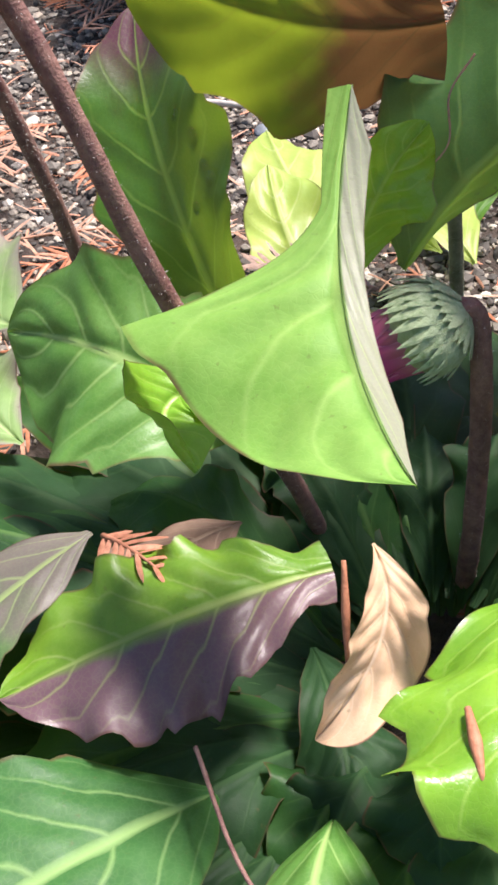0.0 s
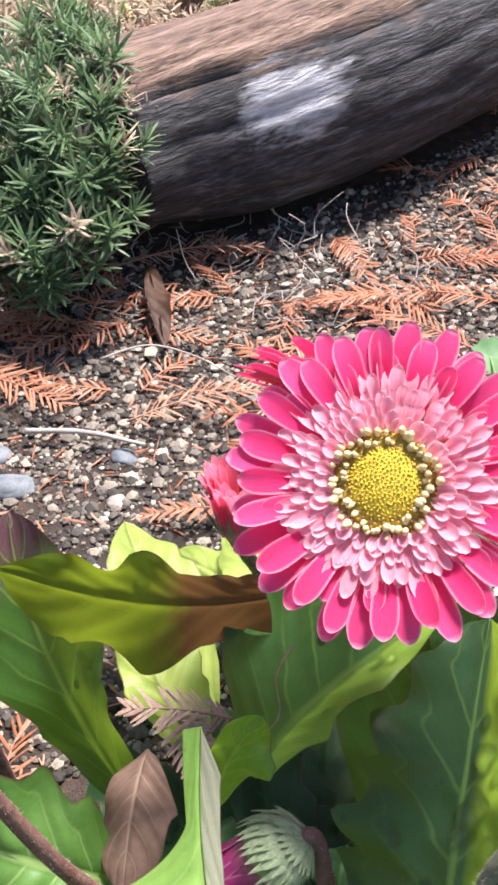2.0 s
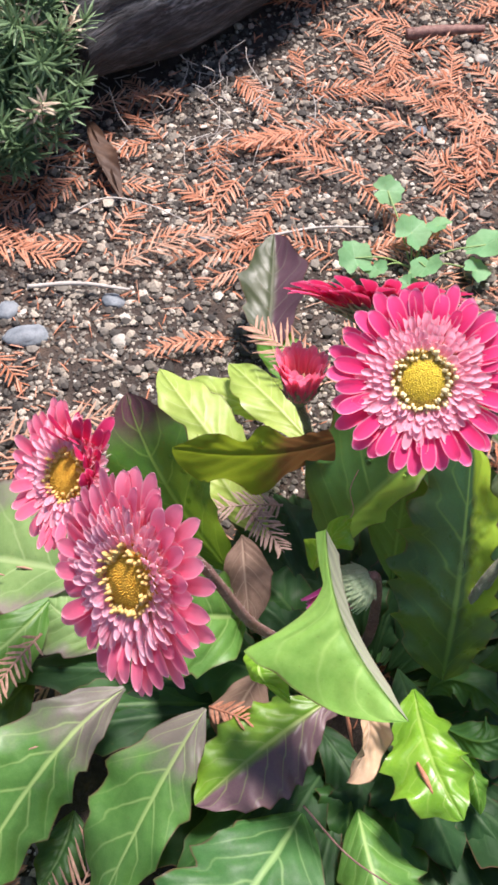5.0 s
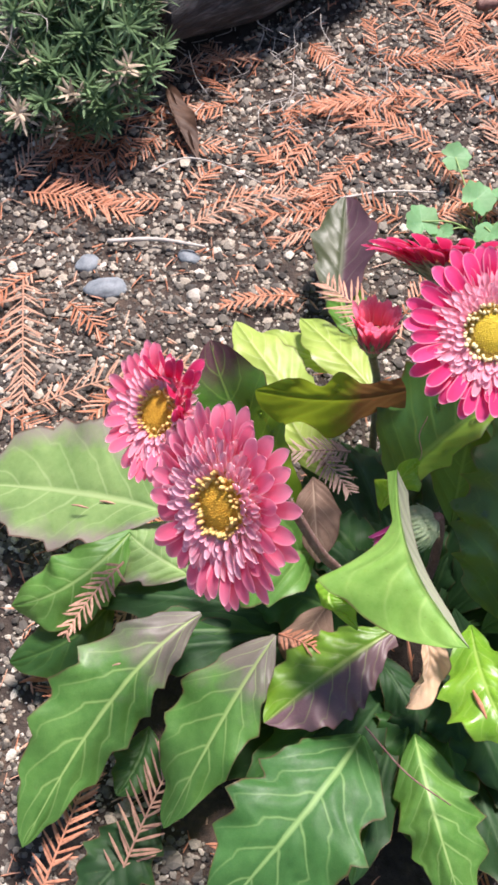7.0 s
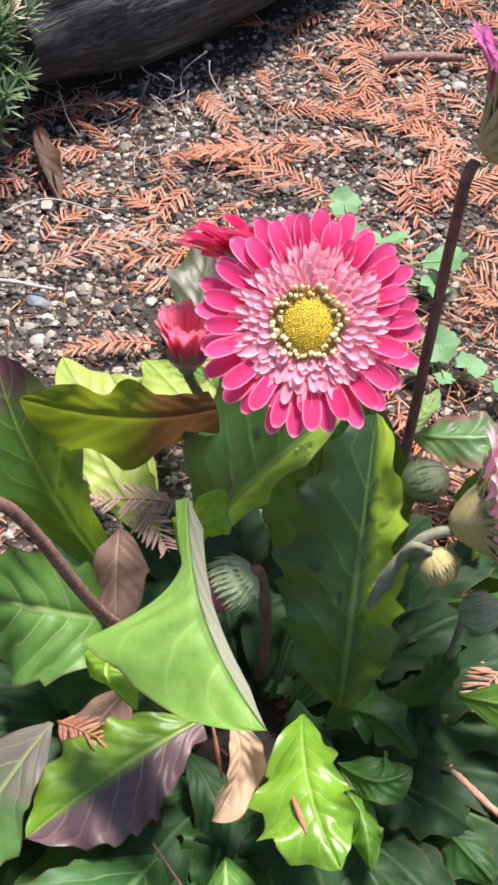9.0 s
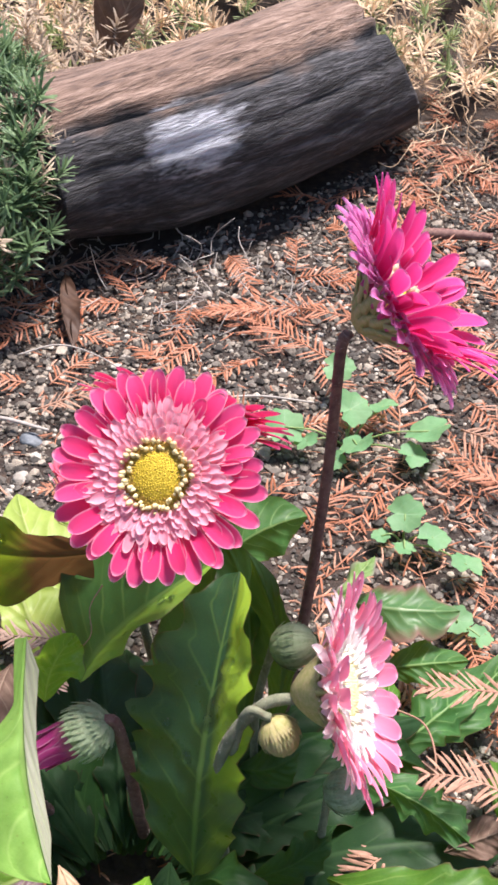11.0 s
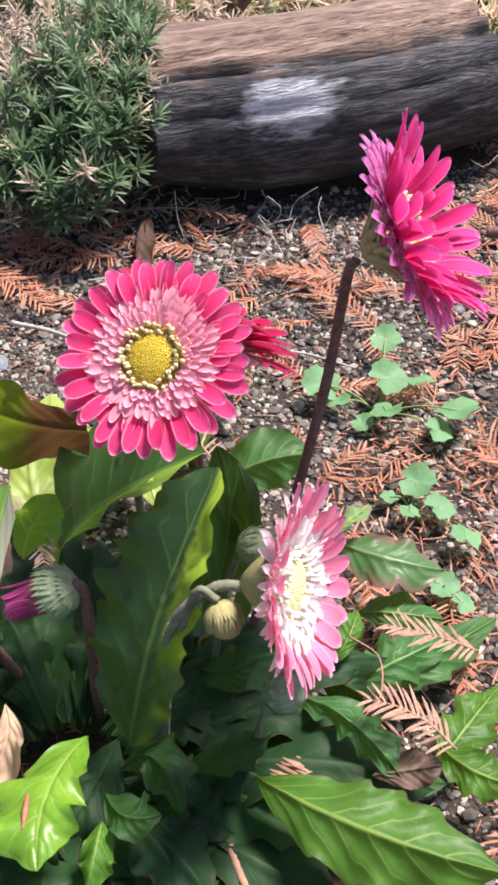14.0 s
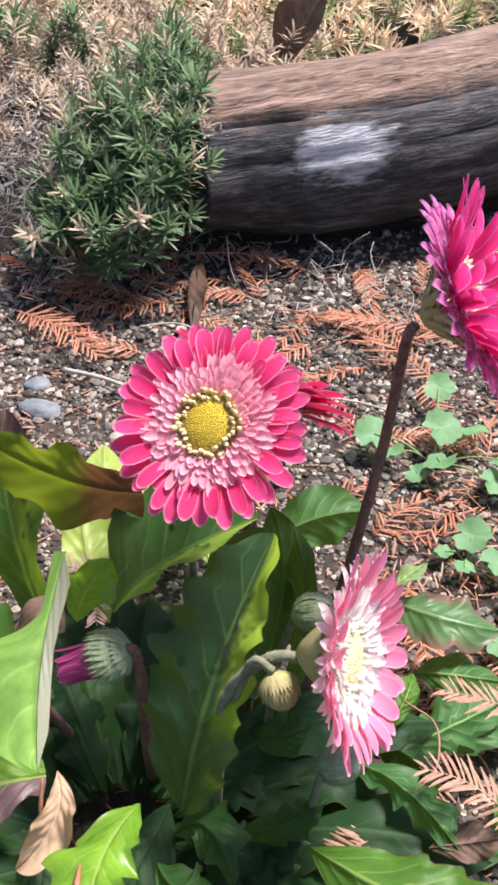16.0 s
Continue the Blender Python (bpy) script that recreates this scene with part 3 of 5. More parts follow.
leaf("large cool green leaf with pale midrib and toothed edge", COOL, (-0.038, -0.192, 0.057), (-0.073, -0.248, 0.075), (-0.119, -0.299, 0.044), (-0.117, -0.227, 0.075), (-0.023, -0.261, 0.07), lobes=5, lobe=0.2, seed=2, quilt=0.002, um=0.5)
leaf("light green toothed leaf with pale midrib", FRESH, (-0.007, -0.19, 0.059), (0.002, -0.238, 0.07), (0.025, -0.293, 0.038), (-0.02, -0.241, 0.049), (0.038, -0.233, 0.049), lobes=5, lobe=0.22, seed=3, quilt=0.002, um=0.5)
leaf("green toothed leaf with pale midrib", FLUSH, (-0.092, -0.144, 0.086), (-0.119, -0.191, 0.075), (-0.152, -0.249, 0.038), (-0.153, -0.169, 0.059), (-0.1, -0.204, 0.07), lobes=5, lobe=0.15, seed=4)
leaf("long cool green leaf with grey-flushed shoulder", FLUSH, (-0.137, -0.135, 0.091), (-0.185, -0.188, 0.081), (-0.233, -0.265, 0.038), (-0.227, -0.172, 0.081), (-0.168, -0.201, 0.059), lobes=7, lobe=0.19, seed=5, quilt=0.002)
leaf("dark green oval leaf", FRESH, (-0.188, -0.069, 0.07), (-0.222, -0.11, 0.07), (-0.267, -0.114, 0.038), (-0.232, -0.087, 0.07), (-0.213, -0.132, 0.049), lobes=5, lobe=0.1, seed=6)
leaf("pale green lobed leaf with dry scraps on it", PALE, (-0.166, -0.062, 0.081), (-0.23, -0.039, 0.059), (-0.317, -0.018, 0.028), (-0.26, 0.02, 0.059), (-0.247, -0.081, 0.049), lobes=5, lobe=0.12, seed=7)
leaf("small pale green leaf", PALE, (-0.149, -0.095, 0.059), (-0.175, -0.086, 0.07), (-0.193, -0.071, 0.07), (-0.167, -0.061, 0.07), (-0.173, -0.109, 0.059), lobes=4, lobe=0.1, seed=8)
leaf("quilted green leaf with pale midrib", FRESH, (-0.070, -0.082, 0.075), (-0.099, -0.100, 0.112), (-0.146, -0.090, 0.104), (-0.105, -0.076, 0.138), (-0.085, -0.127, 0.088), lobes=5, lobe=0.12, seed=9, quilt=0.0022)
leaf("brown-purple dying leaf", DRYLEAF, (0.155, -0.076, 0.059), (0.172, -0.068, 0.065), (0.186, -0.059, 0.065), (0.172, -0.058, 0.07), (0.177, -0.076, 0.059), lobes=3, lobe=0.08, seed=47)
leaf("dark upright leaf with purple-brown tip and water drops", TIPPED, (-0.079, -0.048, 0.059), (-0.119, -0.021, 0.123), (-0.141, 0.015, 0.164), (-0.149, -0.013, 0.143), (-0.087, -0.034, 0.133), lobes=5, lobe=0.14, seed=10)
leaf("sunlit yellow-green leaf", YELLOW, (-0.064, 0.012, 0.052), (-0.102, 0.055, 0.072), (-0.135, 0.104, 0.070), (-0.126, 0.064, 0.07), (-0.080, 0.057, 0.072), lobes=4, lobe=0.1, seed=11)
leaf("sunlit yellow-green leaf", YELLOW, (-0.028, 0.050, 0.055), (-0.058, 0.085, 0.062), (-0.088, 0.125, 0.050), (-0.078, 0.078, 0.058), (-0.040, 0.098, 0.060), lobes=4, lobe=0.12, seed=81)
leaf("sunlit yellow-green leaf", YELLOW, (-0.058, -0.022, 0.060), (-0.084, 0.000, 0.085), (-0.104, 0.030, 0.100), (-0.100, -0.006, 0.085), (-0.064, 0.008, 0.086), lobes=4, lobe=0.1, seed=82)
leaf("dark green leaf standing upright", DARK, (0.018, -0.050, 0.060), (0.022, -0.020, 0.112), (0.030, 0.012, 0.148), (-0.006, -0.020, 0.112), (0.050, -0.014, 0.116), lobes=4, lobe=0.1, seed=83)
leaf("sunlit yellow-green leaf lying low", YELLOW, (-0.051, 0.092, 0.028), (-0.086, 0.102, 0.038), (-0.121, 0.124, 0.028), (-0.082, 0.121, 0.038), (-0.089, 0.094, 0.028), lobes=4, lobe=0.1, seed=12)
leaf("grey-purple withering upright leaf", GREY, (-0.062, 0.150, 0.02), (-0.058, 0.200, 0.040), (-0.057, 0.252, 0.050), (-0.086, 0.199, 0.042), (-0.033, 0.222, 0.059), lobes=4, lobe=0.18, seed=13)
leaf("small fresh green leaf", GREEN, (-0.043, 0.126, 0.02), (-0.055, 0.151, 0.028), (-0.062, 0.176, 0.028), (-0.066, 0.145, 0.028), (-0.035, 0.142, 0.028), lobes=4, lobe=0.1, seed=14)
leaf("folded leaf turning yellow and brown", BRONZE, (-0.024, -0.034, 0.190), (-0.064, -0.043, 0.191), (-0.108, -0.052, 0.209), (-0.056, -0.042, 0.157), (-0.052, -0.040, 0.209), lobes=4, lobe=0.12, seed=15, um=0.5, sharp=0.7, quilt=0.0009, wave=0.005, stalk=0.45)
leaf("dark green leaf, folded edge painted bright as if backlit", LIT_FOLD, (-0.025, -0.066, 0.133), (-0.003, -0.053, 0.166), (0.038, -0.030, 0.196), (-0.052, -0.040, 0.160), (0.010, -0.070, 0.181), lobes=4, lobe=0.2, seed=16)
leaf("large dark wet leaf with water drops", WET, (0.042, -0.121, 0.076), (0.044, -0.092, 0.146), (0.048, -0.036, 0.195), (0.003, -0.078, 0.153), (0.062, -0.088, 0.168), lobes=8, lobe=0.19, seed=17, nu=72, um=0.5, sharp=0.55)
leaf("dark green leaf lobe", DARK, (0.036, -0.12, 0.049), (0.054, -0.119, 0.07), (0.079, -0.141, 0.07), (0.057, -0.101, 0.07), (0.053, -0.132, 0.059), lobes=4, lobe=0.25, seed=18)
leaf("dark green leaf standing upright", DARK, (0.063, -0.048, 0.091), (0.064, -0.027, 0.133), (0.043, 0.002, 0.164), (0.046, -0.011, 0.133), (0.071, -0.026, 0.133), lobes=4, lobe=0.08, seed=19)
leaf("glossy lime-green leaf with ragged holes and lobes", LIME, (0.024, -0.131, 0.087), (0.028, -0.174, 0.104), (0.043, -0.207, 0.103), (-0.001, -0.183, 0.092), (0.050, -0.168, 0.104), lobes=5, lobe=0.24, seed=20, wave=0.006)
leaf("small dark green rounded leaf", DARK, (0.042, -0.146, 0.07), (0.059, -0.159, 0.083), (0.075, -0.153, 0.086), (0.061, -0.143, 0.081), (0.061, -0.17, 0.081), lobes=4, lobe=0.08, seed=21)
leaf("small green leaf", GREEN, (0.047, -0.159, 0.07), (0.054, -0.178, 0.081), (0.058, -0.195, 0.07), (0.045, -0.177, 0.07), (0.064, -0.176, 0.07), lobes=4, lobe=0.1, seed=22)
leaf("broad dark green rounded leaf", COOL, (0.002, 0.066, 0.07), (0.027, 0.082, 0.091), (0.054, 0.102, 0.091), (0.018, 0.1, 0.102), (0.034, 0.078, 0.07), lobes=4, lobe=0.08, seed=23)
leaf("green leaf with brown dried edge", EDGED, (0.081, 0.077, 0.049), (0.114, 0.069, 0.059), (0.15, 0.083, 0.049), (0.11, 0.092, 0.059), (0.125, 0.049, 0.049), lobes=4, lobe=0.15, seed=24)
leaf("cool green leaf lying low", COOL, (0.109, 0.047, 0.028), (0.131, 0.048, 0.038), (0.159, 0.064, 0.028), (0.129, 0.067, 0.038), (0.139, 0.04, 0.028), lobes=4, lobe=0.1, seed=25)
leaf("narrow pale leaf", PALE, (0.076, 0.066, 0.059), (0.087, 0.077, 0.07), (0.096, 0.097, 0.07), (0.083, 0.084, 0.07), (0.092, 0.072, 0.07), lobes=3, lobe=0.05, seed=26)
leaf("deeply lobed green leaf with pale midrib", COOL, (0.095, -0.042, 0.049), (0.134, -0.057, 0.07), (0.174, -0.075, 0.059), (0.154, -0.045, 0.07), (0.13, -0.066, 0.059), lobes=5, lobe=0.38, seed=27)
leaf("cool green leaf with litter on it", COOL, (0.116, -0.014, 0.028), (0.142, 0.008, 0.044), (0.168, 0.048, 0.038), (0.132, 0.032, 0.044), (0.151, -0.004, 0.033), lobes=5, lobe=0.28, seed=28)
leaf("large glossy green leaf with pale midrib", GREEN, (0.102, -0.101, 0.059), (0.163, -0.117, 0.08), (0.228, -0.106, 0.07), (0.167, -0.088, 0.081), (0.156, -0.136, 0.059), lobes=6, lobe=0.15, seed=29, quilt=0.002)
leaf("dark green wavy leaf", DARK, (0.064, -0.105, 0.049), (0.089, -0.1, 0.07), (0.102, -0.079, 0.07), (0.081, -0.09, 0.07), (0.092, -0.106, 0.059), lobes=4, lobe=0.2, seed=30)
leaf("dark green oval leaf", DARK, (0.098, -0.013, 0.038), (0.122, -0.022, 0.049), (0.142, -0.02, 0.038), (0.124, -0.009, 0.049), (0.123, -0.029, 0.038), lobes=3, lobe=0.06, seed=31)
leaf("dark green oval leaf", DARK, (0.044, -0.046, 0.049), (0.066, -0.055, 0.07), (0.078, -0.039, 0.07), (0.06, -0.04, 0.07), (0.069, -0.06, 0.059), lobes=3, lobe=0.06, seed=32)
leaf("small green oval leaf", GREEN, (0.113, -0.019, 0.059), (0.117, -0.005, 0.07), (0.115, 0.014, 0.07), (0.109, -0.01, 0.07), (0.124, -0.002, 0.07), lobes=3, lobe=0.05, seed=33)
leaf("dark green leaf with pale midrib", DARK, (0.078, -0.139, 0.028), (0.094, -0.165, 0.049), (0.116, -0.189, 0.049), (0.11, -0.156, 0.049), (0.082, -0.178, 0.038), lobes=4, lobe=0.15, seed=34)
leaf("cool green leaf lying on litter", COOL, (-0.21, -0.197, 0.02), (-0.227, -0.22, 0.02), (-0.245, -0.235, 0.02), (-0.237, -0.206, 0.02), (-0.21, -0.239, 0.02), lobes=4, lobe=0.1, seed=35)
leaf("bright yellow-green young leaf tip", LIME, (-0.034, -0.086, 0.142), (-0.028, -0.082, 0.166), (-0.017, -0.076, 0.184), (-0.038, -0.086, 0.172), (-0.015, -0.079, 0.160), lobes=3, lobe=0.12, seed=42)
# These under-leaves carry the rosette's inner shade in their colour.
leaf("leaf lying under the others, green darkened for shade", SHADE_GREEN, (-0.031, -0.137, 0.049), (-0.011, -0.169, 0.054), (-0.001, -0.193, 0.038), (-0.025, -0.165, 0.049), (0.009, -0.165, 0.049), lobes=4, lobe=0.2, seed=51)
leaf("leaf lying under the others, green darkened for shade", SHADE_GREEN, (0.011, -0.149, 0.038), (-0.002, -0.18, 0.044), (-0.024, -0.197, 0.028), (-0.017, -0.166, 0.038), (0.007, -0.195, 0.038), lobes=5, lobe=0.2, seed=52)
leaf("leaf lying under the others, green darkened for shade", SHADE_GREEN, (-0.16, -0.235, 0.02), (-0.176, -0.262, 0.02), (-0.201, -0.296, 0.02), (-0.199, -0.248, 0.02), (-0.151, -0.279, 0.02), lobes=5, lobe=0.2, seed=53)
leaf("leaf lying under the others, green darkened for shade", SHADE_GREEN, (-0.068, -0.11, 0.038), (-0.073, -0.151, 0.044), (-0.064, -0.191, 0.038), (-0.098, -0.151, 0.038), (-0.045, -0.154, 0.038), lobes=4, lobe=0.15, seed=54)
leaf("leaf lying under the others, green darkened for shade", DARK, (-0.2, -0.105, 0.038), (-0.225, -0.135, 0.038), (-0.266, -0.146, 0.02), (-0.239, -0.116, 0.038), (-0.219, -0.157, 0.028), lobes=4, lobe=0.12, seed=55)
leaf("dark green leaf standing upright", DARK, (0.048, -0.05, 0.091), (0.045, -0.012, 0.133), (0.027, 0.009, 0.164), (0.031, -0.019, 0.133), (0.057, -0.007, 0.133), lobes=4, lobe=0.06, seed=56)
leaf("cool green leaf lying low", COOL, (0.14, 0.004, 0.028), (0.159, 0.025, 0.038), (0.188, 0.079, 0.028), (0.145, 0.04, 0.038), (0.175, 0.02, 0.028), lobes=4, lobe=0.15, seed=57)
leaf("green toothed leaf lying low", GREEN, (0.183, -0.03, 0.02), (0.191, -0.005, 0.028), (0.202, 0.038, 0.02), (0.172, -0.006, 0.028), (0.208, -0.013, 0.028), lobes=5, lobe=0.25, seed=58)
leaf("green toothed leaf lying low", GREEN, (0.18, -0.022, 0.028), (0.202, -0.037, 0.038), (0.23, -0.028, 0.028), (0.201, -0.019, 0.038), (0.202, -0.051, 0.028), lobes=5, lobe=0.2, seed=59)
# Shade is painted into the green of the next two leaves.
leaf("dark green leaf lying low", SHADE_GREEN, (0.086, -0.032, 0.028), (0.107, -0.052, 0.033), (0.126, -0.068, 0.028), (0.096, -0.057, 0.028), (0.122, -0.041, 0.028), lobes=4, lobe=0.15, seed=48)
leaf("leaf lying under the others, green darkened for shade", SHADE_GREEN, (0.022, -0.099, 0.038), (0.027, -0.137, 0.049), (0.022, -0.163, 0.038), (0.008, -0.132, 0.044), (0.046, -0.138, 0.044), lobes=4, lobe=0.15, seed=49)
leaf("dark green leaf lying low", DARK, (-0.17, -0.183, 0.02), (-0.174, -0.205, 0.02), (-0.185, -0.227, 0.02), (-0.189, -0.199, 0.02), (-0.158, -0.218, 0.02), lobes=4, lobe=0.1, seed=36)


# ---- the pale folded leaf in the middle ----
leaf("pale green leaf folded over into a pointed hood", HOOD, (-0.030, -0.094, 0.201), (-0.020, -0.134, 0.174), (0.009, -0.181, 0.173), (-0.072, -0.140, 0.157), (-0.0135, -0.134, 0.172),
     um=0.5, lobes=3, lobe=0.05, seed=41, quilt=0.0032, kite=0.45, kite_rise=4.0, wave=0.005, skew=True, strip=True, stalk=0.1, nu=64, nv=29)
leaf("lime-green underside of a folded leaf", LIME, (-0.056, -0.132, 0.140), (-0.062, -0.144, 0.138), (-0.046, -0.160, 0.140), (-0.072, -0.141, 0.150), (-0.046, -0.146, 0.138), lobes=3, lobe=0.05, seed=46)
leaf("brown withered leaf", DRYLEAF, (-0.074, -0.044, 0.104), (-0.072, -0.070, 0.107), (-0.068, -0.100, 0.096), (-0.085, -0.072, 0.100), (-0.055, -0.068, 0.104), lobes=3, lobe=0.05, seed=43)
leaf("brown withered leaf", DRYLEAF, (-0.060, -0.115, 0.070), (-0.074, -0.140, 0.076), (-0.078, -0.160, 0.070), (-0.090, -0.138, 0.072), (-0.052, -0.148, 0.074), lobes=3, lobe=0.05, seed=44)
leaf("curled tan dry leaf", TAN, (-0.010, -0.146, 0.112), (-0.003, -0.162, 0.098), (-0.014, -0.181, 0.077), (-0.013, -0.166, 0.094), (0.006, -0.163, 0.088), lobes=3, lobe=0.14, seed=45, cup=0.010, wave=0.005)
leaf("green leaf with one half flushed purple, toothed edge", PURPLE, (-0.023, -0.139, 0.090), (-0.058, -0.164, 0.086), (-0.096, -0.194, 0.074), (-0.075, -0.142, 0.088), (-0.040, -0.189, 0.078), lobes=8, lobe=0.12, seed=1, quilt=0.002, stalk=0.3)


# Low leaves closing the gaps, coloured dark to stand for deep shade.
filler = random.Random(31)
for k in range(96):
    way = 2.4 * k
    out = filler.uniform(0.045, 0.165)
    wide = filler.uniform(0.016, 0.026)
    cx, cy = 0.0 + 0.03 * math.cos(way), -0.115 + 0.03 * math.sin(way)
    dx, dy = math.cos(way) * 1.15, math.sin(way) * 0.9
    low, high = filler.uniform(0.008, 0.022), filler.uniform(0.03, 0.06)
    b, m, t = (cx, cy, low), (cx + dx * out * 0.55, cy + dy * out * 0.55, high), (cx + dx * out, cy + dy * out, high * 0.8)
    leaf("low rosette leaf, shade painted into its dark green", (SHADE_GREEN, SHADE_GREEN, SHADE_GREEN, DARK, SHADE_GREEN, SHADE_GREEN)[k % 6], b, m, t, (m[0] - dy * wide, m[1] + dx * wide, high * 0.9), (m[0] + dy * wide, m[1] - dx * wide, high * 0.9),
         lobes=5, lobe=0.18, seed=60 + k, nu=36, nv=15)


def drops(blade, spots, nv=25):
    """Water drops lying on a blade at rows and columns of its mesh."""
    bead = lump("water_drop", (1, 1, 0.55), WATER, 2, 2, 0.15)
    for row, column, size in spots:
        size *= 1.5
        v = blade.data.vertices[row * nv + column]
        up = v.normal if v.normal.dot(V(0, -0.6, 0.8)) > 0 else -v.normal
        turn = up.to_track_quat("Z", "Y").to_matrix().to_4x4()
        part("water_drop", bead, blade, "clear water drop", Matrix.Translation(v.co + up * size * 0.25) @ turn @ Matrix.Diagonal((size * 1.1, size * 1.5, size * 1.1, 1)))


blades = {ob["label"]: ob for ob in plant.children}
drops(blades["large dark wet leaf with water drops"], ((52, 16, 0.0022), (50, 19, 0.0014), (46, 15, 0.0016), (43, 14, 0.0025), (45, 17, 0.0018), (40, 12, 0.0012), (40, 17, 0.0016), (36, 6, 0.0012), (30, 9, 0.0015), (26, 15, 0.001), (57, 15, 0.001)))
drops(blades["dark upright leaf with purple-brown tip and water drops"], ((30, 18, 0.0016), (26, 19, 0.0011), (24, 20, 0.0014), (34, 17, 0.001), (22, 16, 0.001)))
drops(blades["dark green leaf, folded edge painted bright as if backlit"], ((34, 8, 0.0012), (40, 16, 0.0013), (42, 19, 0.001), (28, 18, 0.001)))
drops(blades["folded leaf turning yellow and brown"], ((28, 17, 0.0016),))

# ---- gerbera flowers ----
def petal_mesh(name, length, width, mat, curl=0.12, trough=0.10, point=0.74, nu=13, nv=7):
    """A ray floret along +x, upper face to +z."""
    verts, uvs = [], []
    for i in range(nu):
        u = math.sin(i / (nu - 1) * math.pi / 2)
        wide = (0.30 + 0.70 * math.sin(min(1.0, u / point) * math.pi / 2)) if u < point else math.cos((u - point) / (1 - point) * math.pi / 2) ** 0.5
        for k in range(nv):
            v = 2 * k / (nv - 1) - 1
            z = length * (curl * math.sin(u * 2.4) - curl * 0.7 * u * u) + trough * width * (v * v - 0.3 * (1 - abs(v))) * (1 - 0.5 * u)
            verts.append((u * length, v * wide * width / 2, z))
            uvs.append((u, k / (nv - 1)))
    return mesh_of(name, verts, grid_faces(nu, nv), mat, uvs)


def strap_mesh(name, length, width, thick, mat, hook=0.1):
    """A small pointed strap along +x (bract, floret)."""
    verts, n = [], 6
    for i in range(n):
        u = i / (n - 1)
        w = width / 2 * (1 - u ** 2.2) + 0.00008
        z = hook * length * u * u
        verts += [(u * length, -w, z), (u * length, 0, z + thick * (1 - u)), (u * length, w, z), (u * length, 0, z - thick * 0.5 * (1 - u))]
    return mesh_of(name, verts, grid_faces(n, 4, True), mat, [(0.5, 0.5)] * len(verts))


def facing(center, normal, spin=0.0):
    q = Vector(normal).normalized().to_track_quat("Z", "Y").to_matrix().to_4x4()
    return Matrix.Translation(center) @ q @ Matrix.Rotation(radians(spin), 4, "Z")


def disc_mesh(radius, mat, seed):
    """Domed centre of packed little florets."""
    bm = bmesh.new()
    bmesh.ops.create_uvsphere(bm, u_segments=28, v_segments=14, radius=radius)
    for v in bm.verts:
        v.co.z *= 0.28
    me = bpy.data.meshes.new("disc")
    for k in range(260):
        r = radius * math.sqrt((k + 0.5) / 260) * 0.97
        a = k * 2.39996
        at = V(r * math.cos(a), r * math.sin(a), radius * 0.28 * math.sqrt(max(0, 1 - (r / radius) ** 2)))
        s = radius * 0.042 * (0.8 + 0.5 * noise.noise_vector(V(k, seed, 0)).x)
        bmesh.ops.create_icosphere(bm, subdivisions=1, radius=s, matrix=Matrix.Translation(at) @ Matrix.Diagonal((1, 1, 1.6, 1)))
    bm.to_mesh(me)
    bm.free()
    me.materials.append(mat)
    me.polygons.foreach_set("use_smooth", [True] * len(me.polygons))
    return me


def calyx_mesh(radius, depth, mat):
    """Shallow cup behind the petals."""
    verts = []
    n, m = 9, 24
    for i in range(n):
        u = i / (n - 1)
        for j in range(m):
            w = 2 * math.pi * j / m
            r = radius * (0.22 + 0.78 * math.sin(u * math.pi / 2) ** 0.9) * (1 + 0.04 * math.sin(12 * w))
            verts.append((r * math.cos(w), r * math.sin(w), -depth * (1 - u)))
    return mesh_of("calyx", verts, grid_faces(n, m, True) + [tuple(range(m))[::-1]], mat)


def stem_with_hairs(parent, points, radius, mat, hairs=1500):
    part("stem", tube("stem", points, [radius * 1.1, radius, radius * 0.92], mat, 14, 48, 0.12), parent)
    path = smooth_path(points, 120)
    verts, faces = [], []
    for k in range(hairs):
        i = int(RNG.integers(2, 118))
        t = (path[i + 1] - path[i - 1]).normalized()
        d = V(*RNG.normal(size=3))
        d = (d - t * d.dot(t)).normalized()
        p = path[i] + d * radius * 0.9
        w = t.cross(d) * 0.00006
        q = p + d * float(RNG.uniform(0.0005, 0.0014)) + t * float(RNG.uniform(-0.0004, 0.0004))
        s = len(verts)
        verts += [p - w, p + w, q]
        faces.append((s, s + 1, s + 2))
    part("stem_hair", mesh_of("stem_hair", verts, faces, HAIR), parent, "fine pale hairs")


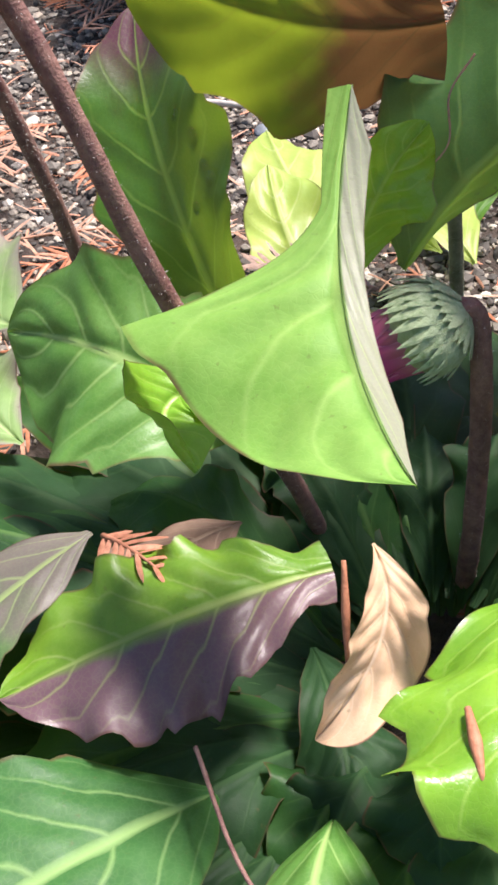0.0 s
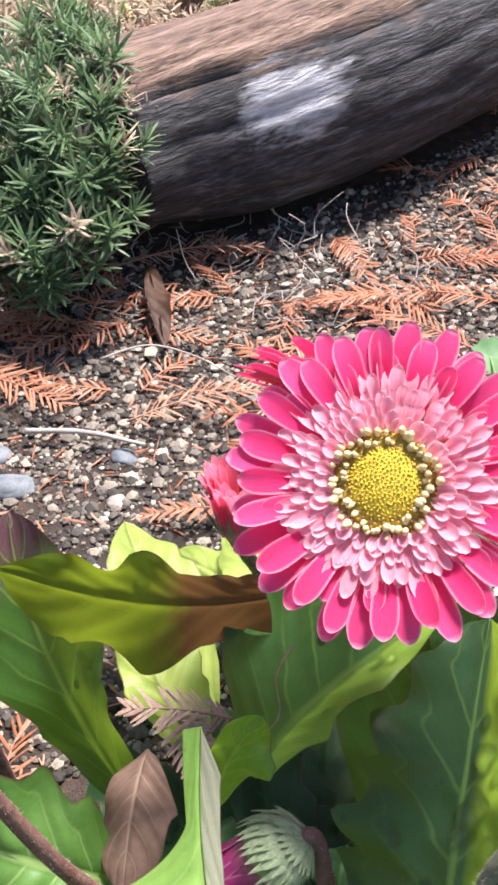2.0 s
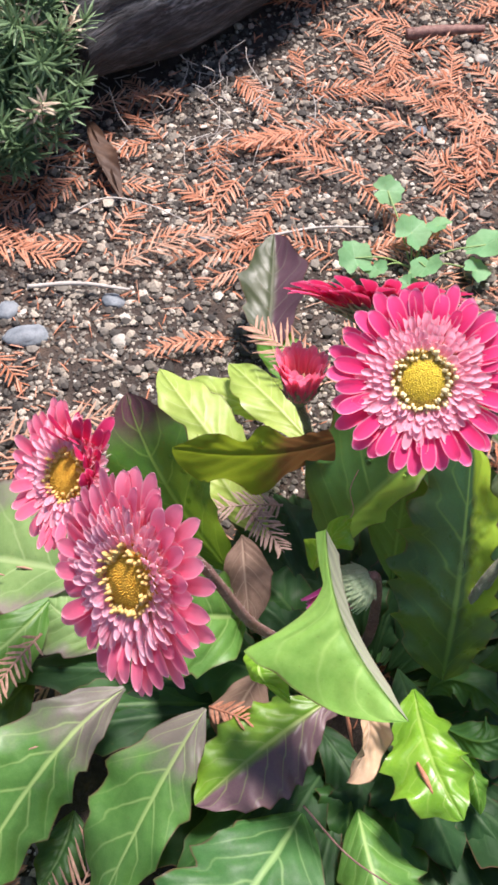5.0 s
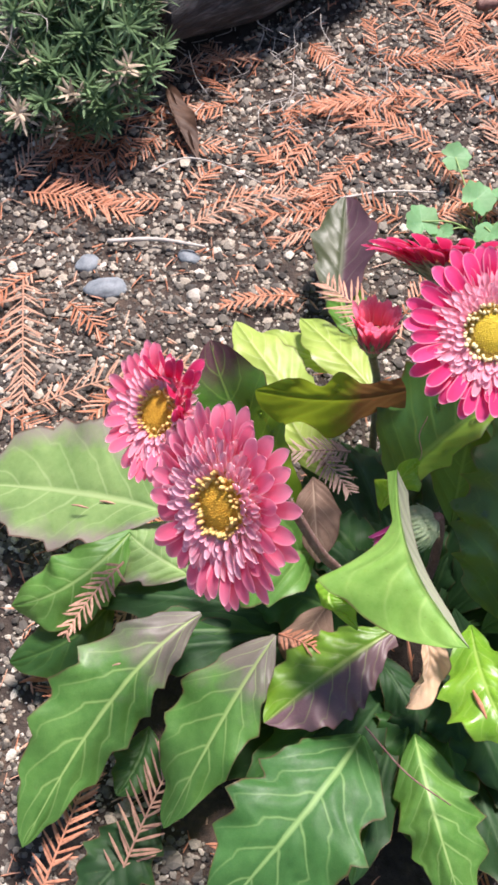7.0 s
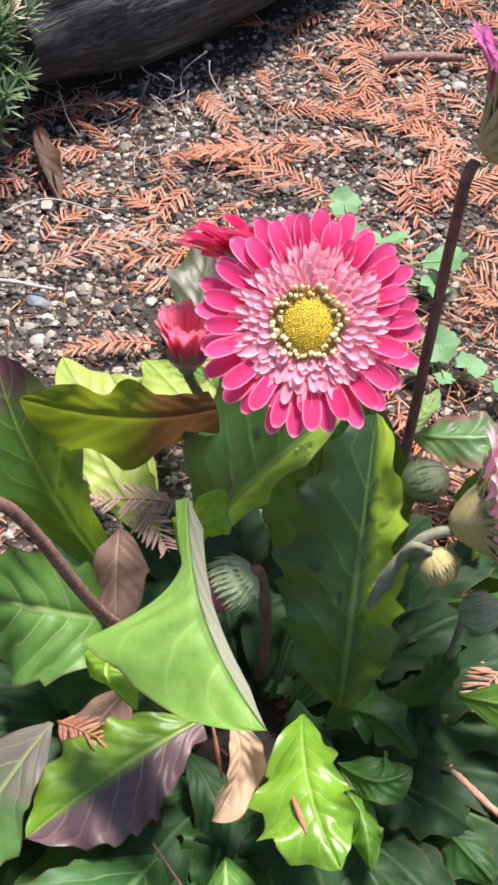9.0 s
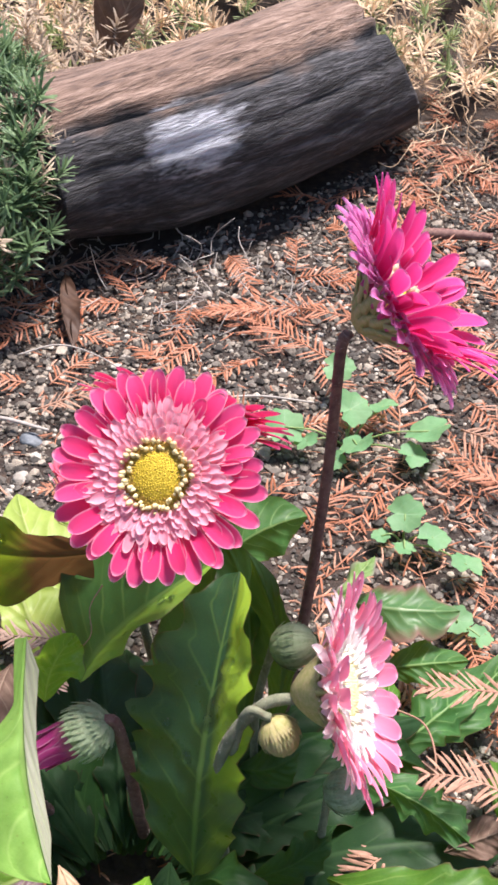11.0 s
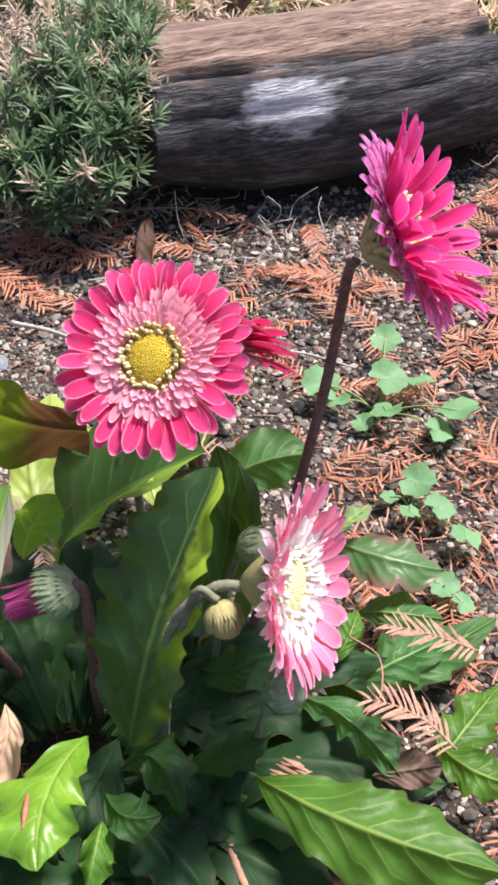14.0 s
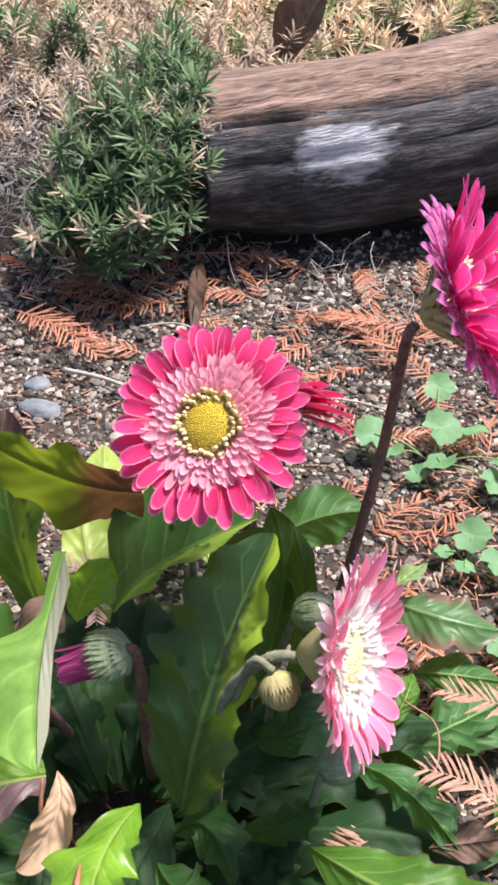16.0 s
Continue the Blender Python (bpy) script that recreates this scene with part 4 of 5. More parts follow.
def flower(label, center, normal, radius, stem, spin=0.0, outer=(24, 20, 14), mats=(PINK, ROSE), disc=(DISC, ANTHER), lift=(8, 14, 24), inner=True, seed=1, ragged=0.0, calyx=BRACT, droop=None, stem_mat=None, drop=(), tight=1.0, slim=1.0, dark=None, deep=0.26, fluff=1.0):
    base = Vector(stem[0])
    ob = thing("gerbera_flower", base, label, "flower", "gerbera flowers")
    rnd = random.Random(seed)
    stem_with_hairs(ob, stem, 0.0027, stem_mat or STEM)
    here = Matrix.Translation(-base) @ facing(center, normal, spin)
    rd = radius * 0.325 * tight
    cup = part("calyx", calyx_mesh(rd * 1.02, radius * deep, calyx), ob, "", here)
    part("disc", disc_mesh(rd * 0.70, disc[0], seed), ob, "yellow centre of packed florets", here @ Matrix.Translation((0, 0, radius * 0.055)))
    part("disc_rim", disc_mesh(rd, OCHRE if disc[0] is DISC else disc[0], seed + 1), ob, "ochre rim of opened florets", here @ Matrix.Translation((0, 0, radius * 0.01)))
    plate = lump("receptacle", (radius * 0.46 * tight, radius * 0.46 * tight, radius * 0.03), RING, 5, 2, 0.03)
    part("receptacle", plate, ob, "", here @ Matrix.Translation((0, 0, -radius * 0.02)))
    bract = strap_mesh("bract", radius * 0.36, radius * 0.075, radius * 0.02, calyx, 0.15)
    for k in range(44):
        a = 2 * math.pi * k / 44 + rnd.uniform(-0.05, 0.05)
        row = k % 3
        m = Matrix.Rotation(a, 4, "Z") @ Matrix.Translation((rd * (0.55 + 0.2 * row), 0, -radius * (0.20 - 0.06 * row))) @ Matrix.Rotation(-radians(17 - 11 * row + 0.8 * (lift[0] - 8)), 4, "Y")
        part("bract", bract, cup, "", m)
    rows = (
        (outer[0], radius * 0.58, radius * 0.185, 0.42, -0.055, lift[0]),
        (outer[1], radius * 0.52, radius * 0.175, 0.42, -0.025, lift[1]),
        (outer[2], radius * 0.34, radius * 0.14, 0.46, -0.005, lift[2] - 9),
    )
    for r, (count, length, width, at, z, up) in enumerate(rows):
        shapes = [petal_mesh("petal", length * f, width * g * slim, m, c) for m in (mats[0], CRIMSON) for f, g, c in ((1, 1, 0.10), (0.94, 0.95, 0.15), (1.03, 0.92, 0.06))]
        for k in range(count):
            a = 2 * math.pi * (k + 0.33 * r) / count + rnd.uniform(-0.05, 0.05)
            if any(lo < math.degrees(a) % 360 < hi for lo, hi in drop):
                continue
            tilt = up + rnd.uniform(-5, 5) + (rnd.uniform(-40, 40) * ragged)
            if droop is not None:
                tilt += droop[1] * max(0.0, math.cos(a - radians(droop[0])))
            m = here @ Matrix.Rotation(a, 4, "Z") @ Matrix.Translation((radius * at * tight, 0, radius * z)) @ Matrix.Rotation(-radians(tilt), 4, "Y") @ Matrix.Rotation(radians(rnd.uniform(-14, 14)), 4, "X")
            withered = dark is not None and (m.to_3x3() @ V(1, 0, 0)).dot(Vector(dark)) > 0.5
            if withered:
                m = m @ Matrix.Rotation(-radians(rnd.uniform(10, 55)), 4, "Y")
            part("petal", shapes[k % 3 + (3 if withered else 0)], ob, "dark withered petal" if withered else "", m)
    if inner:
        for count, length, at, z, up in ((48, 0.22, 0.455, 0.03, 9), (48, 0.19, 0.41, 0.04, 14), (46, 0.15, 0.365, 0.046, 20), (44, 0.12, 0.312, 0.05, 30)):
            shape = petal_mesh("small_petal", radius * length * fluff, radius * 0.080, mats[1], 0.12, 0.25, 0.7, 7, 5)
            for k in range(count):
                a = 2 * math.pi * k / count + rnd.uniform(-0.06, 0.06) + count
                m = here @ Matrix.Rotation(a, 4, "Z") @ Matrix.Translation((radius * (at + rnd.uniform(-0.02, 0.02)), 0, radius * z)) @ Matrix.Rotation(-radians(up + rnd.uniform(-10, 10)), 4, "Y")
                m = m @ Matrix.Scale(rnd.uniform(0.8, 1.25), 4)
                part("small_petal", shape, ob, "", m)
    knob = lump("anther", (radius * 0.025, radius * 0.025, radius * 0.055), disc[1], 3, 1)
    for k in range(64):
        a = 2 * math.pi * k / 64 + rnd.uniform(-0.06, 0.06)
        r = rd * rnd.uniform(0.70, 1.05)
        m = here @ Matrix.Rotation(a, 4, "Z") @ Matrix.Translation((r, 0, radius * rnd.uniform(0.07, 0.11))) @ Matrix.Rotation(radians(rnd.uniform(0, 45)), 4, "Y") @ Matrix.Scale(rnd.uniform(0.6, 1.2), 4)
        part("anther", knob, ob, "", m)
    return ob


flower("deep pink gerbera in full bloom, pale inner ring, yellow centre", (0.0150, -0.038, 0.250), (-0.02, -0.68, 0.73), 0.0475,
       [(0.004, 0.02, 0), (0.006, 0.03, 0.10), (0.010, 0.0, 0.205), (0.015, -0.029, 0.238)], seed=3)
flower("soft pink gerbera leaning over, petals raised on one side", (-0.116, -0.150, 0.254), (-0.66, -0.50, 0.52), 0.050,
       [(-0.045, -0.072, 0.0), (-0.05, -0.097, 0.073), (-0.068, -0.121, 0.152), (-0.092, -0.128, 0.232), (-0.108, -0.144, 0.248)], seed=5, mats=(SOFT, ROSE), disc=(DISC_ORANGE, ANTHER_GOLD), fluff=1.2, spin=20, ragged=0.2, stem_mat=STEM, outer=(32, 28, 20))
flower("ragged pink gerbera with a withered dark side", (-0.159, -0.068, 0.206), (-0.55, -0.42, 0.72), 0.041,
       [(-0.148, -0.030, 0), (-0.150, -0.038, 0.10), (-0.155, -0.062, 0.198)], seed=6, mats=(SOFT, ROSE), disc=(DISC_ORANGE, ANTHER_GOLD), fluff=1.2, spin=50, ragged=0.35, outer=(30, 26, 18), dark=(0.75, 0.35, 0.55))
flower("pink gerbera seen edge-on with white inner florets", (0.101, -0.081, 0.184), (0.90, 0.06, 0.29), 0.052,
       [(0.045, -0.085, 0), (0.048, -0.098, 0.09), (0.054, -0.098, 0.150), (0.070, -0.088, 0.174), (0.088, -0.084, 0.178)], seed=8, mats=(BLUSH, WHITE), calyx=BRACT_PALE, stem_mat=STEM_GREEN, lift=(30, 36, 44), disc=(DISC_PALE, ANTHER_PALE), deep=0.40, fluff=1.45)
flower("magenta gerbera on a tall brown stem, cupped and fading", (0.099, 0.043, 0.292), (0.80, 0.24, 0.55), 0.070,
       [(0.055, -0.03, 0.0), (0.069, 0.004, 0.109), (0.076, 0.030, 0.203), (0.079, 0.035, 0.268), (0.082, 0.037, 0.279)], seed=9, mats=(MAGENTA, MAUVE), disc=(DISC, RING), calyx=BRACT_PALE, lift=(44, 51, 58), ragged=0.2, slim=0.66, tight=0.75)
flower("dark crimson gerbera facing away, seen from the side", (0.002, 0.044, 0.208), (0.08, 0.78, 0.58), 0.056,
       [(0.0, 0.05, 0), (0.0, 0.05, 0.10), (-0.006, 0.036, 0.180), (-0.009, 0.042, 0.200)], seed=10, mats=(CRIMSON, MAGENTA), lift=(12, 22, 34))
flower("half-open rose gerbera with narrow upright petals", (-0.042, 0.004, 0.183), (0.02, 0.25, 0.95), 0.042,
       [(-0.03, 0.04, 0), (-0.034, 0.03, 0.1), (-0.042, 0.002, 0.172)], seed=11, mats=(SOFT, ROSE), lift=(74, 80, 86), tight=0.50, inner=False, stem_mat=STEM_GREEN, ragged=0.14, slim=0.7, outer=(30, 26, 18))


def bud(label, center, heading, size, stem, petals=None, seed=1, mat=BRACT):
    """A closed head: overlapping pointed bracts, petals just showing at the mouth."""
    base = Vector(stem[0])
    ob = thing("gerbera_bud", base, label, "flower bud", "gerbera buds")
    stem_with_hairs(ob, stem, 0.0030 if size > 0.012 else 0.002, STEM if petals else STEM_GREEN, 260)
    here = Matrix.Translation(-base) @ facing(center, heading)
    rnd = random.Random(seed)
    part("body", lump("body", (size * 0.9, size * 0.9, size * (0.72 if petals else 1)), mat, seed, 3, 0.08), ob, "", here @ Matrix.Translation((0, 0, -size * (0.24 if petals else 0))))
    for row, (low, high, n) in enumerate(((-80, -34 if petals else -8, 30), (-76, -6 if petals else 22, 30), (-66, 16 if petals else 72, 30))):
        verts, steps = [], 9
        for i in range(steps):
            u = i / (steps - 1)
            lat = radians(low + (high - low) * u)
            wide = size * 0.125 * (0.5 + u) * (1 - u ** 2.4) + 0.00005
            r = size * (0.94 + 0.035 * (2 - row) + 0.12 * u ** 3)
            x, z = r * math.cos(lat) * 0.93, r * math.sin(lat)
            verts += [(x, -wide, z), (x * 1.02, 0, z), (x, wide, z)]
        strap = mesh_of("bract", verts, grid_faces(steps, 3), mat)
        for k in range(n):
            a = 2 * math.pi * (k + 0.5 * row) / n + rnd.uniform(-0.06, 0.06)
            part("bract", strap, ob, "", here @ Matrix.Rotation(a, 4, "Z") @ Matrix.Scale(rnd.uniform(0.98, 1.03), 4))
    if petals:
        shape = petal_mesh("petal", size * 1.75, size * 0.52, petals, 0.05, 0.2, 0.7, 9, 5)
        for k in range(26):
            a = 2 * math.pi * k / 13 + rnd.uniform(-0.1, 0.1)
            r = 0.72 if k < 13 else 0.45
            m = here @ Matrix.Rotation(a, 4, "Z") @ Matrix.Translation((r * size, 0, 0.05 * size)) @ Matrix.Rotation(-radians(94 + rnd.uniform(-6, 14)), 4, "Y")
            part("petal", shape, ob, "", m)
    return ob


bud("nodding green bud with magenta petals showing, on a curved stalk", (-0.014, -0.094, 0.135), (-0.80, -0.38, -0.46), 0.0140,
    [(-0.001, -0.074, 0.0), (0.003, -0.086, 0.058), (0.003, -0.088, 0.107), (0.0, -0.088, 0.138), (-0.006, -0.091, 0.142)], BUDPINK, 2)
bud("small hanging yellow-green bud", (0.078, -0.095, 0.164), (0.45, -0.3, -0.8), 0.0090,
    [(0.052, -0.10, 0), (0.053, -0.102, 0.1), (0.062, -0.094, 0.170), (0.074, -0.093, 0.173)], None, 3, BRACT_PALE)
bud("closed pale green bud behind the leaves", (0.074, -0.044, 0.159), (0.8, 0.1, 0.35), 0.011,
    [(0.05, -0.04, 0), (0.055, -0.042, 0.1), (0.064, -0.043, 0.155)], None, 4, BRACT)
bud("closed grey-green bud low among leaves", (0.106, -0.082, 0.108), (0.7, -0.1, 0.45), 0.0105,
    [(0.094, -0.088, 0), (0.095, -0.088, 0.05), (0.098, -0.084, 0.102)], None, 5, BRACT)


# ---- fallen conifer fronds ----
def leaflet_data(rng, length, width):
    n = 5
    verts = []
    bend = rng.uniform(-0.18, 0.18)
    twist = rng.uniform(-0.2, 0.3)
    for i in range(n):
        u = i / (n - 1)
        w = width / 2 * (0.55 + 0.9 * u * (1 - u)) * (1 if u < 0.99 else 0.35)
        x, y, z = u * length, bend * length * u * u, -0.12 * length * u * u
        verts += [(x, y - w, z + twist * w), (x, y, z + width * 0.14), (x, y + w, z - twist * w)]
    return verts, grid_faces(n, 3)


def frond_data(seed, length=0.09, pairs=22, broken=0.1, leaf_len=0.012):
    """Rachis and leaflets along +x: lists of separate pieces."""
    rng = random.Random(seed)
    sag = rng.uniform(-0.25, 0.25)
    spine = [(length * s, sag * length * s * s, 0.0012 + 0.006 * math.sin(3 * s)) for s in (0, 0.33, 0.66, 1.0)]
    path = smooth_path(spine, 40)
    pieces = []
    for k in range(pairs):
        s = 0.06 + 0.94 * k / pairs
        p = path[int(s * 39)]
        size = leaf_len * (0.55 + 0.75 * math.sin(math.pi * min(1, 0.12 + 0.86 * s)))
        for sign in (-1, 1):
            if rng.random() < broken:
                continue
            v, f = leaflet_data(rng, size * rng.uniform(0.85, 1.1), 0.0023)
            turn = sign * radians(58 - 22 * s + rng.uniform(-9, 9)) + 2 * sag * s
            m = Matrix.Translation(p) @ Matrix.Rotation(turn, 4, "Z") @ Matrix.Rotation(radians(rng.uniform(-18, 8)), 4, "Y") @ Matrix.Rotation(radians(rng.uniform(-25, 25)), 4, "X")
            pieces.append((m, v, f))
    return spine, pieces


def joined(pieces):
    verts, faces = [], []
    for m, v, f in pieces:
        k = len(verts)
        verts += [m @ Vector(p) for p in v]
        faces += [tuple(i + k for i in q) for q in f]
    return verts, faces


def frond(label, a, b, mat, seed, pairs=22, leaf_len=0.012, single=True, tilt=0.0):
    """A frond lying from a to b; leaflets as single pieces."""
    a, b = Vector(a), Vector(b)
    length = (b - a).length
    ob = thing("fallen_frond", a, label, "frond", "fallen fronds")
    spine, pieces = frond_data(seed, length, pairs, 0.06, leaf_len)
    turn = Matrix.Rotation(math.atan2(b.y - a.y, b.x - a.x), 4, "Z") @ Matrix.Rotation(-math.asin((b.z - a.z) / length), 4, "Y") @ Matrix.Rotation(radians(tilt), 4, "X")
    part("rachis", tube("rachis", spine, [0.0009, 0.0006, 0.0003], mat, 6, 14), ob, "", turn)
    if single:
        shared = []
        rng = random.Random(seed)
        for k in range(5):
            v, f = leaflet_data(rng, 0.01, 0.0023)
            shared.append(mesh_of("leaflet", v, f, mat))
        for k, (m, v, f) in enumerate(pieces):
            size = v[-1][0] / 0.01
            part("leaflet", shared[k % 5], ob, "", turn @ m @ Matrix.Scale(size, 4, (1, 0, 0)))
    else:
        v, f = joined(pieces)
        part("leaflets", mesh_of("leaflets", v, f, mat), ob, "", turn)
    return ob


RUST, FADED = "rust-brown fallen conifer frond lying on gritty soil", "pale brown fallen conifer frond lying on gritty soil"
frond(FADED, (-0.190, 0.253, 0.004), (-0.100, 0.314, 0.005), FROND_PALE, 1, 20, 0.015)
frond(RUST, (0.041, 0.419, 0.004), (-0.091, 0.428, 0.006), FROND, 2, 24, 0.017)
frond(RUST, (0.024, 0.361, 0.004), (-0.058, 0.391, 0.005), FROND, 3, 16, 0.018)
frond(RUST, (0.135, 0.429, 0.004), (0.040, 0.460, 0.006), FROND, 4, 22, 0.016)
frond(RUST, (-0.091, 0.183, 0.004), (-0.156, 0.172, 0.004), FROND, 5, 16, 0.010)
frond(FADED, (-0.345, 0.300, 0.008), (-0.281, 0.361, 0.03), FROND_PALE, 6, 18, 0.021)
frond(RUST, (-0.335, 0.286, 0.006), (-0.232, 0.268, 0.006), FROND, 7, 20, 0.020)
frond(FADED, (-0.290, 0.064, 0.004), (-0.160, 0.130, 0.006), FROND_PALE, 8, 24, 0.017)
frond(FADED, (-0.319, 0.190, 0.004), (-0.292, 0.055, 0.006), FROND_PALE, 9, 26, 0.018)
frond(RUST, (-0.225, -0.290, 0.01), (-0.193, -0.200, 0.03), FROND, 10, 22, 0.013)
frond(FADED, (-0.182, -0.285, 0.01), (-0.140, -0.180, 0.045), FROND_PALE, 11, 22, 0.018)
frond(RUST, (0.036, 0.590, 0.004), (0.062, 0.490, 0.005), FROND, 12, 18, 0.018)
frond(RUST, (-0.255, 0.430, 0.006), (-0.150, 0.480, 0.008), FROND_PALE, 13, 20, 0.014)
frond("pale brown dry frond caught on the leaves", (0.185, 0.012, 0.072), (0.135, -0.010, 0.080), FROND_PALE, 14, 14, 0.013)
frond("pale brown dry frond caught on the leaves", (0.190, -0.055, 0.075), (0.142, -0.040, 0.082), FROND_PALE, 15, 14, 0.013)
frond("pale brown dry frond caught on the leaves", (0.135, -0.070, 0.045), (0.112, -0.100, 0.045), FROND_PALE, 16, 12, 0.012)
frond("pale brown dry frond caught on the leaves", (-0.190, -0.098, 0.078), (-0.222, -0.148, 0.072), FROND_PALE, 17, 14, 0.010)
frond("pale dry frond tangled among the leaves", (-0.050, -0.010, 0.080), (-0.092, -0.026, 0.088), FROND_GREY, 18, 16, 0.011)
frond("pale dry frond tangled among the leaves", (-0.074, -0.012, 0.082), (-0.052, -0.050, 0.088), FROND_GREY, 19, 16, 0.011)
frond("orange frond scrap caught between leaves", (-0.090, -0.142, 0.082), (-0.066, -0.156, 0.080), FROND, 20, 9, 0.009)
frond("pale dry frond among yellow leaves", (-0.012, 0.095, 0.066), (-0.080, 0.135, 0.066), FROND_PALE, 21, 18, 0.018)

templates = []
for s in range(7):
    spine, pieces = frond_data(50 + s, (0.05, 0.08, 0.06, 0.1, 0.045, 0.07, 0.055)[s], (10, 18, 13, 22, 9, 15, 12)[s], (0.25, 0.12, 0.3, 0.15, 0.4, 0.2, 0.3)[s], 0.014)
    v, f = joined(pieces)
    tv, tf, _ = tube_data(spine, [0.0008, 0.0005, 0.0003], 5, 10)
    k = len(v)
    templates.append([mesh_of("frond", v + tv, f + [tuple(i + k for i in q) for q in tf], m) for m in (FROND, FROND_PALE)])
rng = random.Random(12)
litter_v, litter_f, made = [], [], 0
while made < 250:
    x, y = rng.uniform(-0.40, 0.33), rng.uniform(-0.34, 0.80)
    dense = 0.12 + 0.55 * (y > 0.26) + 0.25 * (y > 0.36) + 0.2 * (x > -0.02)
    if on_log(x, y) or rng.random() > dense:
        continue
    made += 1
    z = ground_height(x, y) + 0.002 + rng.uniform(0, 0.005)
    if made <= 45:
        way, long = rng.uniform(0, 6.28), rng.uniform(0.035, 0.08)
        tip = (x + long * math.cos(way), y + long * math.sin(way), z + 0.002)
        frond("broken conifer frond lying on gritty soil", (x, y, z), tip, FROND if rng.random() < 0.65 else FROND_PALE, 100 + made, int(long * 190), 0.014)
    else:
        me = templates[rng.randrange(7)][0]
        m = pose(x, y, z, rng.uniform(-14, 14), rng.uniform(-9, 9), rng.uniform(0, 360))
        k = len(litter_v)
        litter_v += [m @ v.co for v in me.vertices]
        litter_f += [tuple(i + k for i in p.vertices) for p in me.polygons]
tagged(new("frond_litter", mesh_of("frond_litter", litter_v, litter_f, FROND)), "layer of broken rust-brown conifer fronds on soil", "litter", kind="stuff")


def scatter_strips(name, count, box, size, mat, label, category, width=0.0016, seed=1, high=0.004, keep=None):
    rng = random.Random(seed)
    pieces = []
    while len(pieces) < count:
        x, y = rng.uniform(box[0], box[1]), rng.uniform(box[2], box[3])
        if on_log(x, y) or (keep and not keep(x, y)):
            continue
        v, f = leaflet_data(rng, rng.uniform(*size), width * rng.uniform(0.6, 1.3))
        m = pose(x, y, ground_height(x, y) + rng.uniform(0.0005, high), rng.uniform(-40, 40), rng.uniform(-20, 12), rng.uniform(0, 360))
        pieces.append((m, v, f))
    v, f = joined(pieces)
    tagged(new(name, mesh_of(name, v, f, mat)), label, category, kind="stuff")


scatter_strips("loose_needles", 2600, (-0.4, 0.34, -0.34, 0.75), (0.006, 0.017), FROND, "loose rust-brown conifer needles on soil", "needles", seed=3)
scatter_strips("pale_needles", 700, (-0.4, 0.34, -0.34, 0.75), (0.006, 0.02), FROND_PALE, "loose pale brown needles on soil", "needles", seed=4)


scatter_strips("needle_drift", 1100, (0.05, 0.30, 0.02, 0.27), (0.008, 0.020), FROND, "drift of rust-brown conifer needles beside the leaves", "needles", seed=8, high=0.010)


# ---- twigs ----
def twig(label, points, radius, mat):
    ob = new("twig", tube("twig", [Vector(p) - Vector(points[0]) for p in points], [radius, radius * 0.9, radius * 0.6], mat, 8, 30, 0.25))
    ob.location = points[0]
    tagged(ob, label, "twig", "fallen twigs")


twig("grey weathered twig lying on soil", [(-0.255, 0.236, 0.004), (-0.215, 0.239, 0.005), (-0.172, 0.234, 0.004)], 0.002, WHITISH)
twig("thin grey twig lying on soil", [(-0.060, 0.295, 0.004), (-0.02, 0.303, 0.006), (0.022, 0.306, 0.004)], 0.0012, WHITISH)
twig("short brown stick lying on litter", [(0.067, 0.556, 0.008), (0.10, 0.560, 0.010), (0.142, 0.566, 0.008)], 0.006, STEM)
twig("curved pale root on soil", [(-0.230, 0.318, 0.004), (-0.20, 0.335, 0.006), (-0.165, 0.33, 0.004), (-0.13, 0.31, 0.004)], 0.0008, WHITISH)
twig("pale brown dead stick lying among low leaves", [(0.100, -0.128, 0.034), (0.117, -0.146, 0.036), (0.138, -0.163, 0.034)], 0.0022, FROND_PALE)
twig("thin brown twig caught on leaves", [(-0.038, -0.196, 0.085), (-0.015, -0.222, 0.088), (0.010, -0.236, 0.08)], 0.0006, STEM)
twig("wiry brown tendril over the leaves", [(0.118, -0.012, 0.078), (0.138, -0.022, 0.082), (0.146, -0.045, 0.080), (0.140, -0.062, 0.078)], 0.0006, FROND_PALE)
twig("short forked dry stalk hanging from a leaf", [(-0.012, -0.052, 0.190), (-0.016, -0.060, 0.183), (-0.014, -0.068, 0.174), (-0.020, -0.074, 0.167)], 0.0003, FROND_PALE)


# ---- round-leaved weed ----
def round_leaf(size, seed):
    verts, uvs = [(0, 0, 0)], [(0.5, 0.5)]
    n, rings = 40, 6
    for r in range(1, rings + 1):
        for k in range(n):
            a = 2 * math.pi * k / n
            q = r / rings
            edge = 1 + (0.07 * math.sin(9 * a + seed) + 0.05 * math.sin(5 * a)) * q
            edge *= 1 - 0.45 * math.exp(-((a - math.pi) / 0.25) ** 2)
            rad = size * q * edge
            verts.append((rad * math.cos(a), rad * math.sin(a), size * (0.12 * q * q * math.cos(3 * a + seed) + 0.10 * q)))
            uvs.append((0.5 + 0.5 * q * math.cos(a), 0.5 + 0.5 * q * math.sin(a)))
    faces = [(0, 1 + k, 1 + (k + 1) % n) for k in range(n)]
    for r in range(rings - 1):
        for k in range(n):
            a, b = 1 + r * n + k, 1 + r * n + (k + 1) % n
            faces.append((a, a + n, b + n, b))
    return mesh_of("leaf", verts, faces, WEED, uvs)


